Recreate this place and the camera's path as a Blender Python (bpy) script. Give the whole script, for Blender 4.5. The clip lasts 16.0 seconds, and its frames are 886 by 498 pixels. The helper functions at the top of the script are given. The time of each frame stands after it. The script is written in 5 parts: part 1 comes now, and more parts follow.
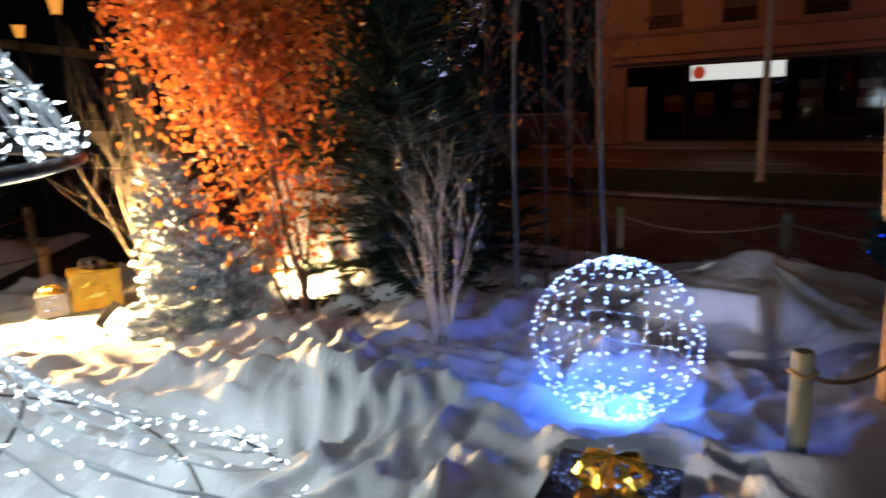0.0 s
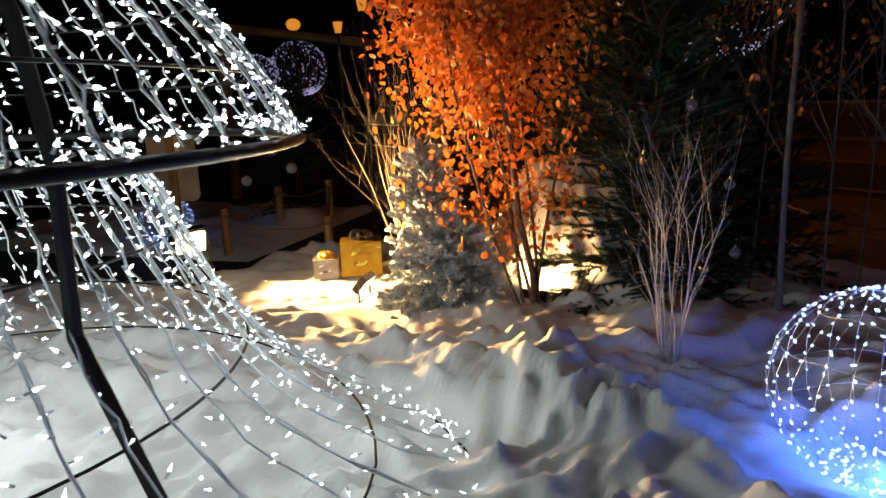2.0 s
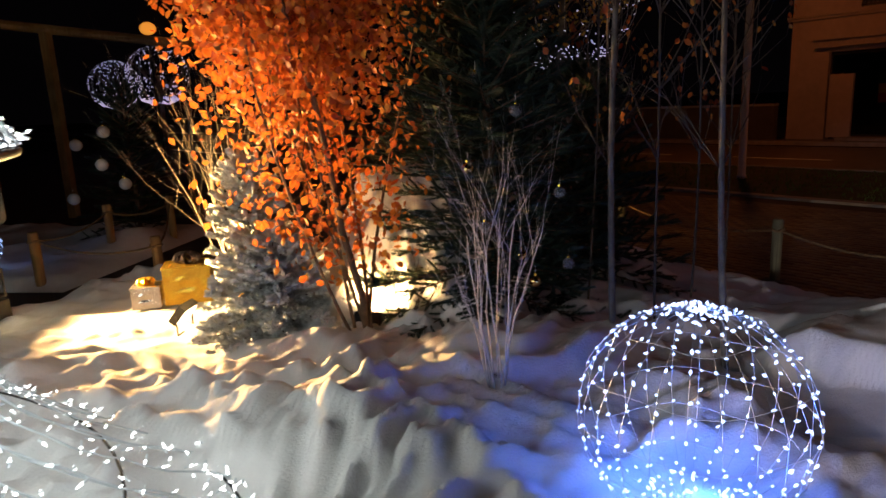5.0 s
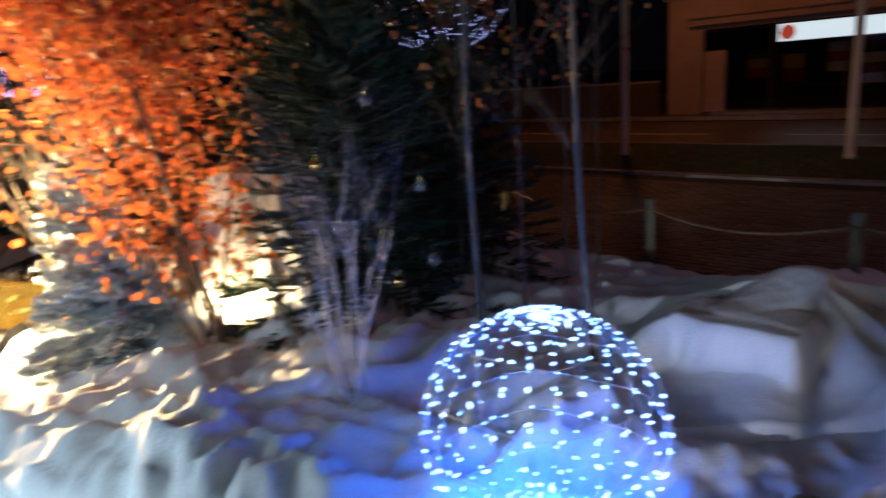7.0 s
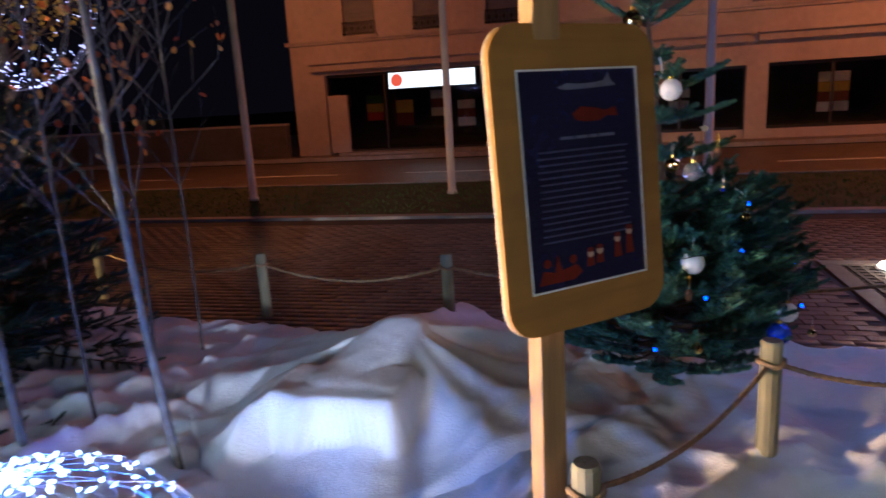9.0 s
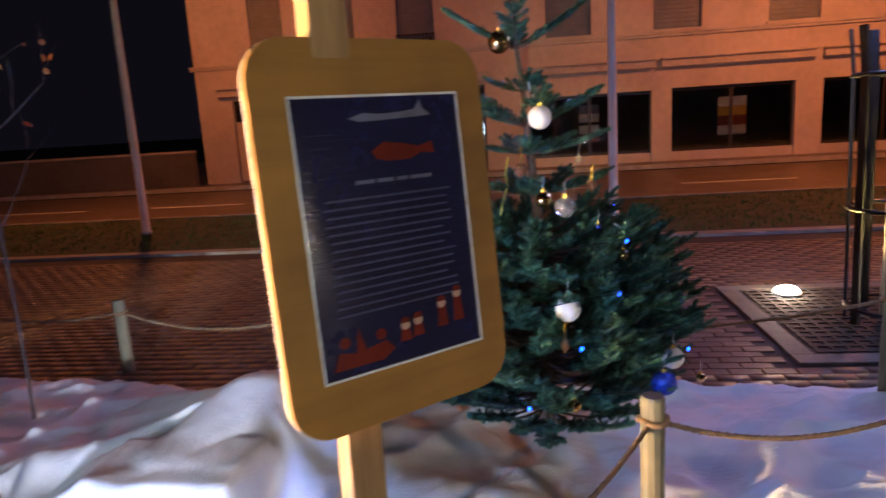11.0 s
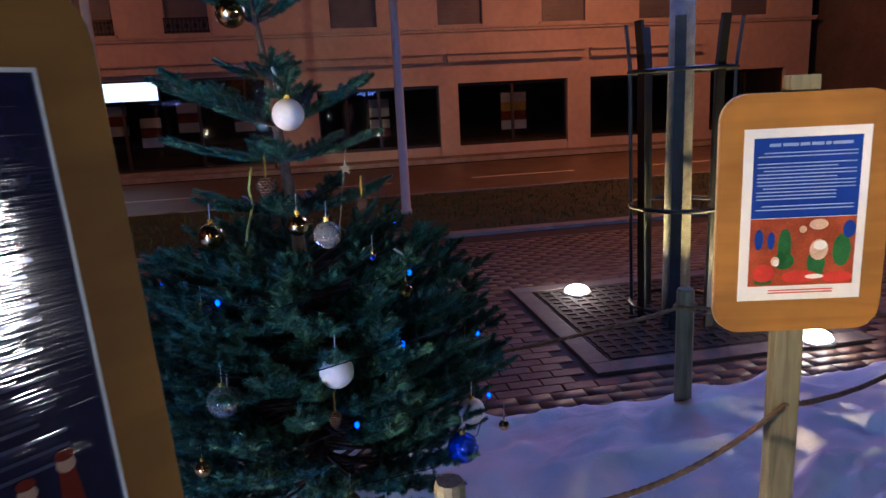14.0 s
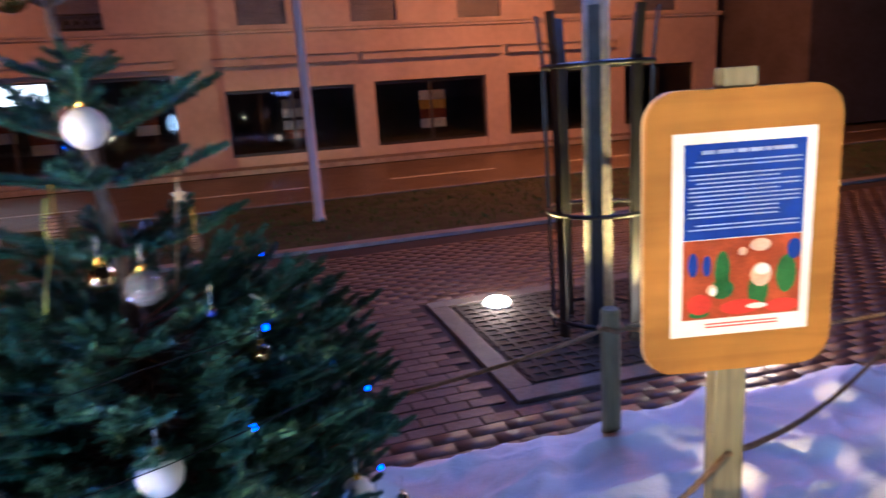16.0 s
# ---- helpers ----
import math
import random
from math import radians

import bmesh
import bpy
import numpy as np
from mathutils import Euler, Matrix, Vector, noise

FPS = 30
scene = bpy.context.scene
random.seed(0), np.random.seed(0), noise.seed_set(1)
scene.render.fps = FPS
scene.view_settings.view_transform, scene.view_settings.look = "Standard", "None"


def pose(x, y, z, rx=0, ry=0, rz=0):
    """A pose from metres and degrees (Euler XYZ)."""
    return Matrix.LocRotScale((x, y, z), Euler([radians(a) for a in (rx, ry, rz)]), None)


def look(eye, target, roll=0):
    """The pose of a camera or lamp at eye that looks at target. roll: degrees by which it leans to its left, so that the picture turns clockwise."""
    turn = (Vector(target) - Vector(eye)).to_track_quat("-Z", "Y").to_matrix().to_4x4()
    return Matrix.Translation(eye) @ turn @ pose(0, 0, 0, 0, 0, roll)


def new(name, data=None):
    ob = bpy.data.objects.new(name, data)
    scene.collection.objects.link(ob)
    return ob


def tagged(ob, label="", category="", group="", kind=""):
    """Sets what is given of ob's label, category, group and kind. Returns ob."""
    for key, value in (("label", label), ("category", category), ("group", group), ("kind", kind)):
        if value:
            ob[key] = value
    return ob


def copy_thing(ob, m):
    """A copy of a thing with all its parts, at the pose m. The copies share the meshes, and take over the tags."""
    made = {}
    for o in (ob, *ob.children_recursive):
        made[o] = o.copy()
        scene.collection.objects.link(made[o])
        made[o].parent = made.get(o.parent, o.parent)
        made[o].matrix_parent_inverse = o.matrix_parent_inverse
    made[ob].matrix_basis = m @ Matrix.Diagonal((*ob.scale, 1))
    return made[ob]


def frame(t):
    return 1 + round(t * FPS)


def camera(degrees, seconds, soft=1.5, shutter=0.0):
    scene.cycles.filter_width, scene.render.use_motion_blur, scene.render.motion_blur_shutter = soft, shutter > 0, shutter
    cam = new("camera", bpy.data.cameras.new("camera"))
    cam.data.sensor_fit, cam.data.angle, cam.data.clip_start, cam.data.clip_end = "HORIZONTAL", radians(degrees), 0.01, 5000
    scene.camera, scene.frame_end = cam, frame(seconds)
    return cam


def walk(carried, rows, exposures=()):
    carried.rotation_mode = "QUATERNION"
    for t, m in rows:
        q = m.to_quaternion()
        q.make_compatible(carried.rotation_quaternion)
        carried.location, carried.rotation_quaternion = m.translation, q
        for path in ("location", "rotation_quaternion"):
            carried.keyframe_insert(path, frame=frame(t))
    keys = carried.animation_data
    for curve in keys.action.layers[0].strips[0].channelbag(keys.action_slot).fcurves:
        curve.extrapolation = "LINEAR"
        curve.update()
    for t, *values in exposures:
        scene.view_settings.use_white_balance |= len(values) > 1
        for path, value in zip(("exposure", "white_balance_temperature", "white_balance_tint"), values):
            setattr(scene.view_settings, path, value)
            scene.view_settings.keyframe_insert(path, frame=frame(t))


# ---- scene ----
cam = camera(67.4, 16.0, soft=1.5, shutter=0.9)
PATH = [
    (0, (0.812, 0.165, 1.634), (1.028, 2.107, 1.208), -2.2),
    (0.5, (0.852, 0.194, 1.624), (0.837, 2.147, 1.193), -3.0),
    (1, (0.966, 0.261, 1.64), (0.664, 2.192, 1.218), -3.3),
    (1.5, (1.046, 0.275, 1.646), (0.55, 2.171, 1.244), -1.9),
    (2, (1.143, 0.366, 1.631), (0.523, 2.217, 1.196), -2.2),
    (2.5, (1.196, 0.445, 1.618), (0.574, 2.294, 1.177), -3.5),
    (3, (1.194, 0.495, 1.61), (0.643, 2.368, 1.177), -1.9),
    (3.5, (1.209, 0.622, 1.621), (0.65, 2.498, 1.211), -1.1),
    (4, (1.249, 0.724, 1.618), (0.813, 2.635, 1.22), -1.0),
    (4.2, (1.317, 0.739, 1.604), (0.941, 2.657, 1.178), -2.2),
    (6.3, (1.58, 1.051, 1.608), (1.34, 2.991, 1.182), -2.4),
    (6.5, (1.636, 1.07, 1.616), (1.42, 3.009, 1.179), -2.8),
    (7, (1.724, 1.139, 1.618), (1.688, 3.078, 1.129), -4.0),
    (7.5, (1.849, 1.255, 1.597), (2.105, 3.18, 1.118), -3.0),
    (8, (1.968, 1.37, 1.606), (2.493, 3.248, 1.161), -1.4),
    (8.5, (2.095, 1.46, 1.626), (2.873, 3.25, 1.19), -2.6),
    (9, (2.203, 1.516, 1.633), (3.142, 3.227, 1.195), -3.3),
    (9.2, (2.237, 1.528, 1.635), (3.199, 3.223, 1.186), -3.5),
    (11.3, (2.733, 1.708, 1.632), (3.924, 3.271, 1.259), -3.8),
    (11.5, (2.771, 1.729, 1.631), (4.01, 3.251, 1.248), -3.9),
    (12, (2.88, 1.802, 1.629), (4.234, 3.231, 1.272), -3.5),
    (12.5, (2.987, 1.887, 1.642), (4.413, 3.251, 1.314), -3.1),
    (13, (3.092, 1.965, 1.648), (4.601, 3.238, 1.329), -3.0),
    (13.5, (3.163, 2.02, 1.641), (4.709, 3.226, 1.25), -3.0),
    (14, (3.241, 2.07, 1.634), (4.791, 3.258, 1.201), -3.0),
    (14.5, (3.331, 2.116, 1.627), (4.864, 3.327, 1.198), -3.2),
    (15, (3.467, 2.163, 1.641), (5.011, 3.37, 1.242), -4.7),
    (15.5, (3.59, 2.202, 1.636), (5.169, 3.354, 1.214), -4.0),
    (16, (3.703, 2.213, 1.64), (5.37, 3.222, 1.188), -3.9),
]
walk(cam, [(t, look(eye, target, roll)) for t, eye, target, roll in PATH],
     exposures=[(0, -2.35, 6000, 8), (1.0, -2.6, 6400, 10), (2.5, -2.9, 7100, 13), (4.2, -2.8, 7300, 14), (6.5, -2.35, 5700, 5), (7.5, -1.95, 4900, 3), (8.0, -1.5, 4800, 4), (9.0, -0.8, 5000, 8), (11.3, 0.0, 5500, 10), (12.0, -0.2, 5300, 11), (13.0, -0.85, 4700, 10), (13.7, -0.95, 4550, 10), (14.5, -0.6, 4350, 9), (15.5, -0.15, 4450, 9), (16, 0.0, 4600, 9)])

# ---- night world and lamps ----
world = bpy.data.worlds.new("night_sky")
scene.world = world
world.use_nodes = True
_bg = world.node_tree.nodes["Background"]
_bg.inputs[0].default_value, _bg.inputs[1].default_value = (0.009, 0.007, 0.010, 1), 0.5

U, N2 = Vector((0.733, -0.68, 0)), Vector((0.68, 0.733, 0))
STREET = math.degrees(math.atan2(-0.68, 0.733))


def P(s, d, z=0.0):
    """A place from metres along the street, metres across towards the facade, and height."""
    return U * s + N2 * d + Vector((0, 0, z))


def lamp(name, kind, place, target, watts, colour, size=0.1, cone=60, blend=0.5):
    data = bpy.data.lights.new(name, kind)
    data.energy, data.color = watts, colour
    if kind == "AREA":
        data.size = size
    else:
        data.shadow_soft_size = size
    if kind == "SPOT":
        data.spot_size, data.spot_blend = radians(cone), blend
    ob = new(name, data)
    ob.matrix_world = look(place, target)
    return ob


WARM, AMBER, SODIUM, COLD, BLUE = (1, 0.58, 0.22), (1, 0.45, 0.10), (1, 0.50, 0.22), (0.80, 0.90, 1), (0.03, 0.16, 1)
lamp("floodlight_beam_display", "SPOT", (-2.74, 5.29, 0.62), (-0.2, 5.05, 0.55), 15500, WARM, 0.10, 88, 1.0)
lamp("floodlight_beam_trees", "SPOT", (-1.08, 5.12, 0.34), (0.0, 5.15, 1.3), 3800, (1, 0.66, 0.27), 0.08, 160, 0.7)
lamp("floodlight_beam_mound", "SPOT", (0.30, 4.98, 0.30), (0.42, 5.70, 0.75), 1150, (1, 0.60, 0.24), 0.08, 150, 0.7)
lamp("floodlight_beam_front", "SPOT", (5.7, -4.0, 1.25), (3.95, 3.7, 1.05), 530, (1, 0.74, 0.50), 0.12, 40, 0.9)
lamp("light_ball_glow", "POINT", (1.98, 3.15, 0.28), (0, 0, 0), 95, BLUE, 0.08)
lamp("floodlight_beam_entrance", "SPOT", (-0.4, -2.6, 1.05), (2.78, 4.2, 0.10), 3300, (1, 0.93, 0.95), 0.15, 14, 0.7)
lamp("light_tree_glow", "POINT", (-1.7, 1.9, 1.1), (0, 0, 0), 380, (0.82, 0.96, 1), 0.5)
lamp("light_tree_skirt_glow", "POINT", (-0.1, 2.55, 0.95), (0, 0, 0), 90, (0.82, 0.97, 1), 0.35)
lamp("street_lamp_west", "POINT", P(-8, 17.6, 5.2), (0, 0, 0), 760, (1, 0.25, 0.045), 0.2)
lamp("street_lamp_east", "POINT", P(9, 17.6, 5.2), (0, 0, 0), 1450, (1, 0.25, 0.052), 0.2)
# added pinkish fill over the paving and facade, not a lamp of the square
lamp("square_pink_fill", "POINT", P(4, 11.0, 9), (0, 0, 0), 50, (1, 0.60, 0.52), 0.2)
lamp("tree_crown_glow", "POINT", (7.95, 3.56, 2.7), (0, 0, 0), 190, (0.36, 0.42, 1), 0.6)


# ---- materials ----
def material(name, colour, rough=0.7, metal=0.0, vary=0.25, scale=6.0, bump=0.0, bump_scale=40.0, spread=0.0, emit=None, strength=0.0,
             trans=0.0, coat=0.0, coords="Object"):
    """A surface whose colour varies at two scales, with fine relief; spread varies it from piece to piece."""
    m = bpy.data.materials.new(name)
    m.use_nodes = True
    nt = m.node_tree
    b = nt.nodes["Principled BSDF"]
    b.inputs["Roughness"].default_value, b.inputs["Metallic"].default_value = rough, metal
    b.inputs["Transmission Weight"].default_value, b.inputs["Coat Weight"].default_value = trans, coat
    link = nt.links.new
    tc = nt.nodes.new("ShaderNodeTexCoord")
    co = tc.outputs[coords]
    hsv = nt.nodes.new("ShaderNodeHueSaturation")
    hsv.inputs["Color"].default_value = (*colour, 1)
    value = None
    for sc, amount in ((scale, vary), (scale * 7.3, vary * 0.6)):
        n = nt.nodes.new("ShaderNodeTexNoise")
        n.inputs["Scale"].default_value, n.inputs["Detail"].default_value = sc, 4
        link(co, n.inputs["Vector"])
        r = nt.nodes.new("ShaderNodeMapRange")
        r.inputs[1].default_value, r.inputs[2].default_value = 0.3, 0.7
        r.inputs[3].default_value, r.inputs[4].default_value = 1 - amount, 1 + amount
        link(n.outputs["Fac"], r.inputs[0])
        if value is None:
            value = r.outputs[0]
        else:
            mul = nt.nodes.new("ShaderNodeMath")
            mul.operation = "MULTIPLY"
            link(value, mul.inputs[0]), link(r.outputs[0], mul.inputs[1])
            value = mul.outputs[0]
    if spread:
        g = nt.nodes.new("ShaderNodeNewGeometry")
        o = nt.nodes.new("ShaderNodeObjectInfo")
        add = nt.nodes.new("ShaderNodeMath")
        add.operation = "ADD"
        link(g.outputs["Random Per Island"], add.inputs[0]), link(o.outputs["Random"], add.inputs[1])
        fr = nt.nodes.new("ShaderNodeMath")
        fr.operation = "FRACT"
        link(add.outputs[0], fr.inputs[0])
        r = nt.nodes.new("ShaderNodeMapRange")
        r.inputs[3].default_value, r.inputs[4].default_value = 1 - spread, 1 + spread
        link(fr.outputs[0], r.inputs[0])
        mul = nt.nodes.new("ShaderNodeMath")
        mul.operation = "MULTIPLY"
        link(value, mul.inputs[0]), link(r.outputs[0], mul.inputs[1])
        value = mul.outputs[0]
        rh = nt.nodes.new("ShaderNodeMapRange")
        rh.inputs[3].default_value, rh.inputs[4].default_value = 0.5 - spread * 0.04, 0.5 + spread * 0.04
        link(fr.outputs[0], rh.inputs[0]), link(rh.outputs[0], hsv.inputs["Hue"])
    link(value, hsv.inputs["Value"])
    link(hsv.outputs[0], b.inputs["Base Color"])
    if bump:
        n = nt.nodes.new("ShaderNodeTexNoise")
        n.inputs["Scale"].default_value, n.inputs["Detail"].default_value = bump_scale, 5
        link(co, n.inputs["Vector"])
        bp = nt.nodes.new("ShaderNodeBump")
        bp.inputs["Strength"].default_value, bp.inputs["Distance"].default_value = bump, 0.01
        link(n.outputs["Fac"], bp.inputs["Height"])
        link(bp.outputs[0], b.inputs["Normal"])
    if emit:
        b.inputs["Emission Color"].default_value, b.inputs["Emission Strength"].default_value = (*emit, 1), strength
    return m


def wood_material(name, dark, light, along="Z", scale=1.0, rough=0.65):
    """Sawn timber with grain along one axis."""
    m = bpy.data.materials.new(name)
    m.use_nodes = True
    nt = m.node_tree
    link = nt.links.new
    b = nt.nodes["Principled BSDF"]
    b.inputs["Roughness"].default_value = rough
    tc, mp = nt.nodes.new("ShaderNodeTexCoord"), nt.nodes.new("ShaderNodeMapping")
    stretch = [14 * scale] * 3
    stretch["XYZ".index(along)] = 1.2 * scale
    mp.inputs["Scale"].default_value = stretch
    link(tc.outputs["Object"], mp.inputs[0])
    n1, n2 = nt.nodes.new("ShaderNodeTexNoise"), nt.nodes.new("ShaderNodeTexNoise")
    n1.inputs["Scale"].default_value, n1.inputs["Detail"].default_value, n1.inputs["Distortion"].default_value = 2.2, 6, 0.8
    n2.inputs["Scale"].default_value, n2.inputs["Detail"].default_value = 3, 3
    link(mp.outputs[0], n1.inputs["Vector"]), link(tc.outputs["Object"], n2.inputs["Vector"])
    ramp = nt.nodes.new("ShaderNodeValToRGB")
    ramp.color_ramp.elements[0].position, ramp.color_ramp.elements[0].color = 0.32, (*dark, 1)
    ramp.color_ramp.elements[1].position, ramp.color_ramp.elements[1].color = 0.68, (*light, 1)
    link(n1.outputs["Fac"], ramp.inputs[0])
    hsv, mr = nt.nodes.new("ShaderNodeHueSaturation"), nt.nodes.new("ShaderNodeMapRange")
    mr.inputs[1].default_value, mr.inputs[2].default_value, mr.inputs[3].default_value, mr.inputs[4].default_value = 0.3, 0.7, 0.72, 1.2
    link(n2.outputs["Fac"], mr.inputs[0]), link(mr.outputs[0], hsv.inputs["Value"])
    link(ramp.outputs[0], hsv.inputs["Color"]), link(hsv.outputs[0], b.inputs["Base Color"])
    bp = nt.nodes.new("ShaderNodeBump")
    bp.inputs["Strength"].default_value, bp.inputs["Distance"].default_value = 0.25, 0.004
    link(n1.outputs["Fac"], bp.inputs["Height"]), link(bp.outputs[0], b.inputs["Normal"])
    return m


def glow(name, colour, strength):
    m = bpy.data.materials.new(name)
    m.use_nodes = True
    nt = m.node_tree
    nt.nodes.remove(nt.nodes["Principled BSDF"])
    e = nt.nodes.new("ShaderNodeEmission")
    e.inputs[0].default_value, e.inputs[1].default_value = (*colour, 1), strength
    nt.links.new(e.outputs[0], nt.nodes["Material Output"].inputs[0])
    return m


def plastic_sheet(name, colour):
    """Print under loose clear plastic that ripples across the sheet."""
    m = material(name, colour, 0.6, vary=0.2, scale=5)
    nt = m.node_tree
    b = nt.nodes["Principled BSDF"]
    b.inputs["Specular IOR Level"].default_value, b.inputs["Coat Weight"].default_value, b.inputs["Coat Roughness"].default_value = 0.1, 1.0, 0.065
    b.inputs["Coat IOR"].default_value = 1.85
    tc, mp, n, bp = (nt.nodes.new(k) for k in ("ShaderNodeTexCoord", "ShaderNodeMapping", "ShaderNodeTexNoise", "ShaderNodeBump"))
    mp.inputs["Scale"].default_value = (9, 9, 300)
    mp.inputs["Rotation"].default_value = (0, radians(-14), 0)
    n.inputs["Scale"].default_value, n.inputs["Detail"].default_value = 1.0, 1.5
    bp.inputs["Strength"].default_value, bp.inputs["Distance"].default_value = 1.0, 0.00045
    link = nt.links.new
    link(tc.outputs["Object"], mp.inputs[0]), link(mp.outputs[0], n.inputs["Vector"])
    link(n.outputs["Fac"], bp.inputs["Height"]), link(bp.outputs[0], b.inputs["Coat Normal"])
    return m


def leaf_material(name, colour):
    """Thin leaves that let some light through."""
    m = material(name, colour, 0.55, vary=0.25, scale=9, spread=0.75)
    nt = m.node_tree
    b, out = nt.nodes["Principled BSDF"], nt.nodes["Material Output"]
    t, mix = nt.nodes.new("ShaderNodeBsdfTranslucent"), nt.nodes.new("ShaderNodeMixShader")
    t.inputs[0].default_value = (colour[0] * 1.3, colour[1] * 0.9, colour[2], 1)
    mix.inputs[0].default_value = 0.4
    link = nt.links.new
    link(b.outputs[0], mix.inputs[1]), link(t.outputs[0], mix.inputs[2]), link(mix.outputs[0], out.inputs[0])
    return m


M = {}
M["snow"] = material("snow_fabric", (0.78, 0.77, 0.76), 0.85, vary=0.06, scale=1.6, bump=0.35, bump_scale=90)
M["paver"] = material("paver", (0.125, 0.075, 0.055), 0.55, vary=0.25, scale=9, bump=0.4, bump_scale=60, spread=0.35)
M["joint"] = material("paving_joint", (0.045, 0.035, 0.03), 0.85, vary=0.3, scale=3, bump=0.4)
M["asphalt"] = material("asphalt", (0.14, 0.105, 0.075), 0.36, vary=0.3, scale=2, bump=0.6, bump_scale=150)
M["stone"] = material("kerb_stone", (0.32, 0.29, 0.26), 0.7, vary=0.2, scale=5, bump=0.4, bump_scale=70, spread=0.15)
# kerb stone in a darker tone, for the edging of the grate
M["stone_dark"] = material("dark_edging_stone", (0.11, 0.095, 0.085), 0.7, vary=0.25, scale=5, bump=0.4, bump_scale=70, spread=0.2)
M["grass_soil"] = material("lawn_soil", (0.045, 0.055, 0.02), 0.9, vary=0.4, scale=3, bump=0.8, bump_scale=60)
M["grass"] = material("grass_blades", (0.05, 0.12, 0.02), 0.7, vary=0.3, scale=3, spread=0.35)
M["facade"] = material("facade_render", (0.50, 0.42, 0.36), 0.85, vary=0.12, scale=0.8, bump=0.3, bump_scale=120)
M["trimstone"] = material("facade_trim", (0.46, 0.40, 0.35), 0.8, vary=0.15, scale=2, bump=0.3)
M["slate"] = material("shutter_paint", (0.13, 0.14, 0.17), 0.5, vary=0.15, scale=3)
M["dark"] = material("dark_metal", (0.02, 0.02, 0.022), 0.45, metal=0.6, vary=0.25, scale=8, bump=0.15)
M["cast_iron"] = material("cast_iron", (0.022, 0.02, 0.018), 0.8, metal=0.1, vary=0.35, scale=8, bump=0.2)
M["dark_frame"] = material("shop_frame", (0.025, 0.022, 0.02), 0.4, vary=0.2, scale=4)
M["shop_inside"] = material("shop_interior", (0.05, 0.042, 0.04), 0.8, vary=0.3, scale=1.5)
M["glass"] = material("window_glass", (0.6, 0.65, 0.7), 0.03, vary=0.02, trans=1.0)
M["pole"] = material("flagpole_paint", (0.75, 0.70, 0.66), 0.35, vary=0.08, scale=5)
M["board"] = wood_material("gold_painted_board", (0.28, 0.125, 0.010), (0.37, 0.172, 0.017), "X", 0.5)
M["post"] = wood_material("sawn_post", (0.26, 0.14, 0.045), (0.40, 0.23, 0.08), "Z", 1.0)
M["greenpost"] = wood_material("treated_post", (0.13, 0.12, 0.07), (0.26, 0.24, 0.14), "Z", 1.0, 0.75)
M["plyedge"] = wood_material("plywood_edge", (0.42, 0.30, 0.17), (0.62, 0.47, 0.28), "Y", 3.0)
M["rope"] = material("hemp_rope", (0.22, 0.14, 0.07), 0.9, vary=0.3, scale=40, bump=0.6, bump_scale=200)
M["bark"] = material("brown_bark", (0.13, 0.08, 0.05), 0.85, vary=0.35, scale=20, bump=0.7, bump_scale=70)
M["sapling"] = material("sapling_bark", (0.085, 0.068, 0.055), 0.85, vary=0.4, scale=18, bump=0.5)
M["birch"] = material("birch_bark", (0.11, 0.10, 0.085), 0.75, vary=0.35, scale=14, bump=0.5, bump_scale=50)
M["twig"] = material("dry_twig", (0.30, 0.23, 0.17), 0.8, vary=0.3, scale=25)
M["whitetwig"] = material("frosted_twig", (0.40, 0.40, 0.41), 0.75, vary=0.2, scale=30)
M["leaf"] = leaf_material("beech_leaf", (0.50, 0.175, 0.035))
M["needle"] = material("fir_needle", (0.062, 0.145, 0.092), 0.30, vary=0.45, scale=8, spread=0.55)
# fir needles again, with the dimness behind the snow put into the colour
M["needle_dim"] = material("dimmed_fir_needle", (0.013, 0.034, 0.020), 0.55, vary=0.3, scale=8, spread=0.3)
M["needle_blue"] = material("frosted_needle", (0.76, 0.77, 0.76), 0.85, vary=0.15, scale=8, spread=0.2)
M["wire"] = material("silver_wire", (0.55, 0.57, 0.6), 0.35, metal=0.7, vary=0.1, scale=10)
M["clearwire"] = material("clear_cable", (0.62, 0.66, 0.68), 0.3, vary=0.1, scale=10)
M["sleeve"] = material("bulb_sleeve", (0.8, 0.84, 0.86), 0.25, vary=0.05, scale=20)
M["bulb_white"] = glow("cool_white_bulb", (0.84, 0.94, 1), 55)
M["bulb_blue"] = glow("blue_white_bulb", (0.30, 0.46, 1), 40)
M["bulb_violet"] = glow("pale_violet_bulb", (0.55, 0.52, 1), 16)
M["bulb_warm"] = glow("warm_bulb", (1, 0.36, 0.05), 5.0)
M["flood_lens"] = glow("floodlight_lens", (1, 0.8, 0.45), 60)
M["uplight_lens"] = glow("uplight_lens", (1, 0.80, 0.50), 70)
M["bulb_deep_blue"] = glow("deep_blue_bulb", (0.02, 0.06, 1), 14)
M["sign_white"] = glow("shop_sign_panel", (1, 0.96, 0.86), 3.6)
M["sign_red"] = glow("shop_sign_mark", (1, 0.12, 0.05), 1.6)
M["gold"] = material("gold_foil", (0.95, 0.62, 0.10), 0.25, metal=0.85, vary=0.2, scale=12, bump=0.5, bump_scale=14)
M["silver"] = material("silver_foil", (0.8, 0.8, 0.82), 0.25, metal=0.85, vary=0.15, scale=12, bump=0.5, bump_scale=14)
M["blackfoil"] = material("black_foil", (0.02, 0.02, 0.03), 0.18, metal=0.3, vary=0.2, scale=10, bump=0.3, bump_scale=10, coat=1.0)
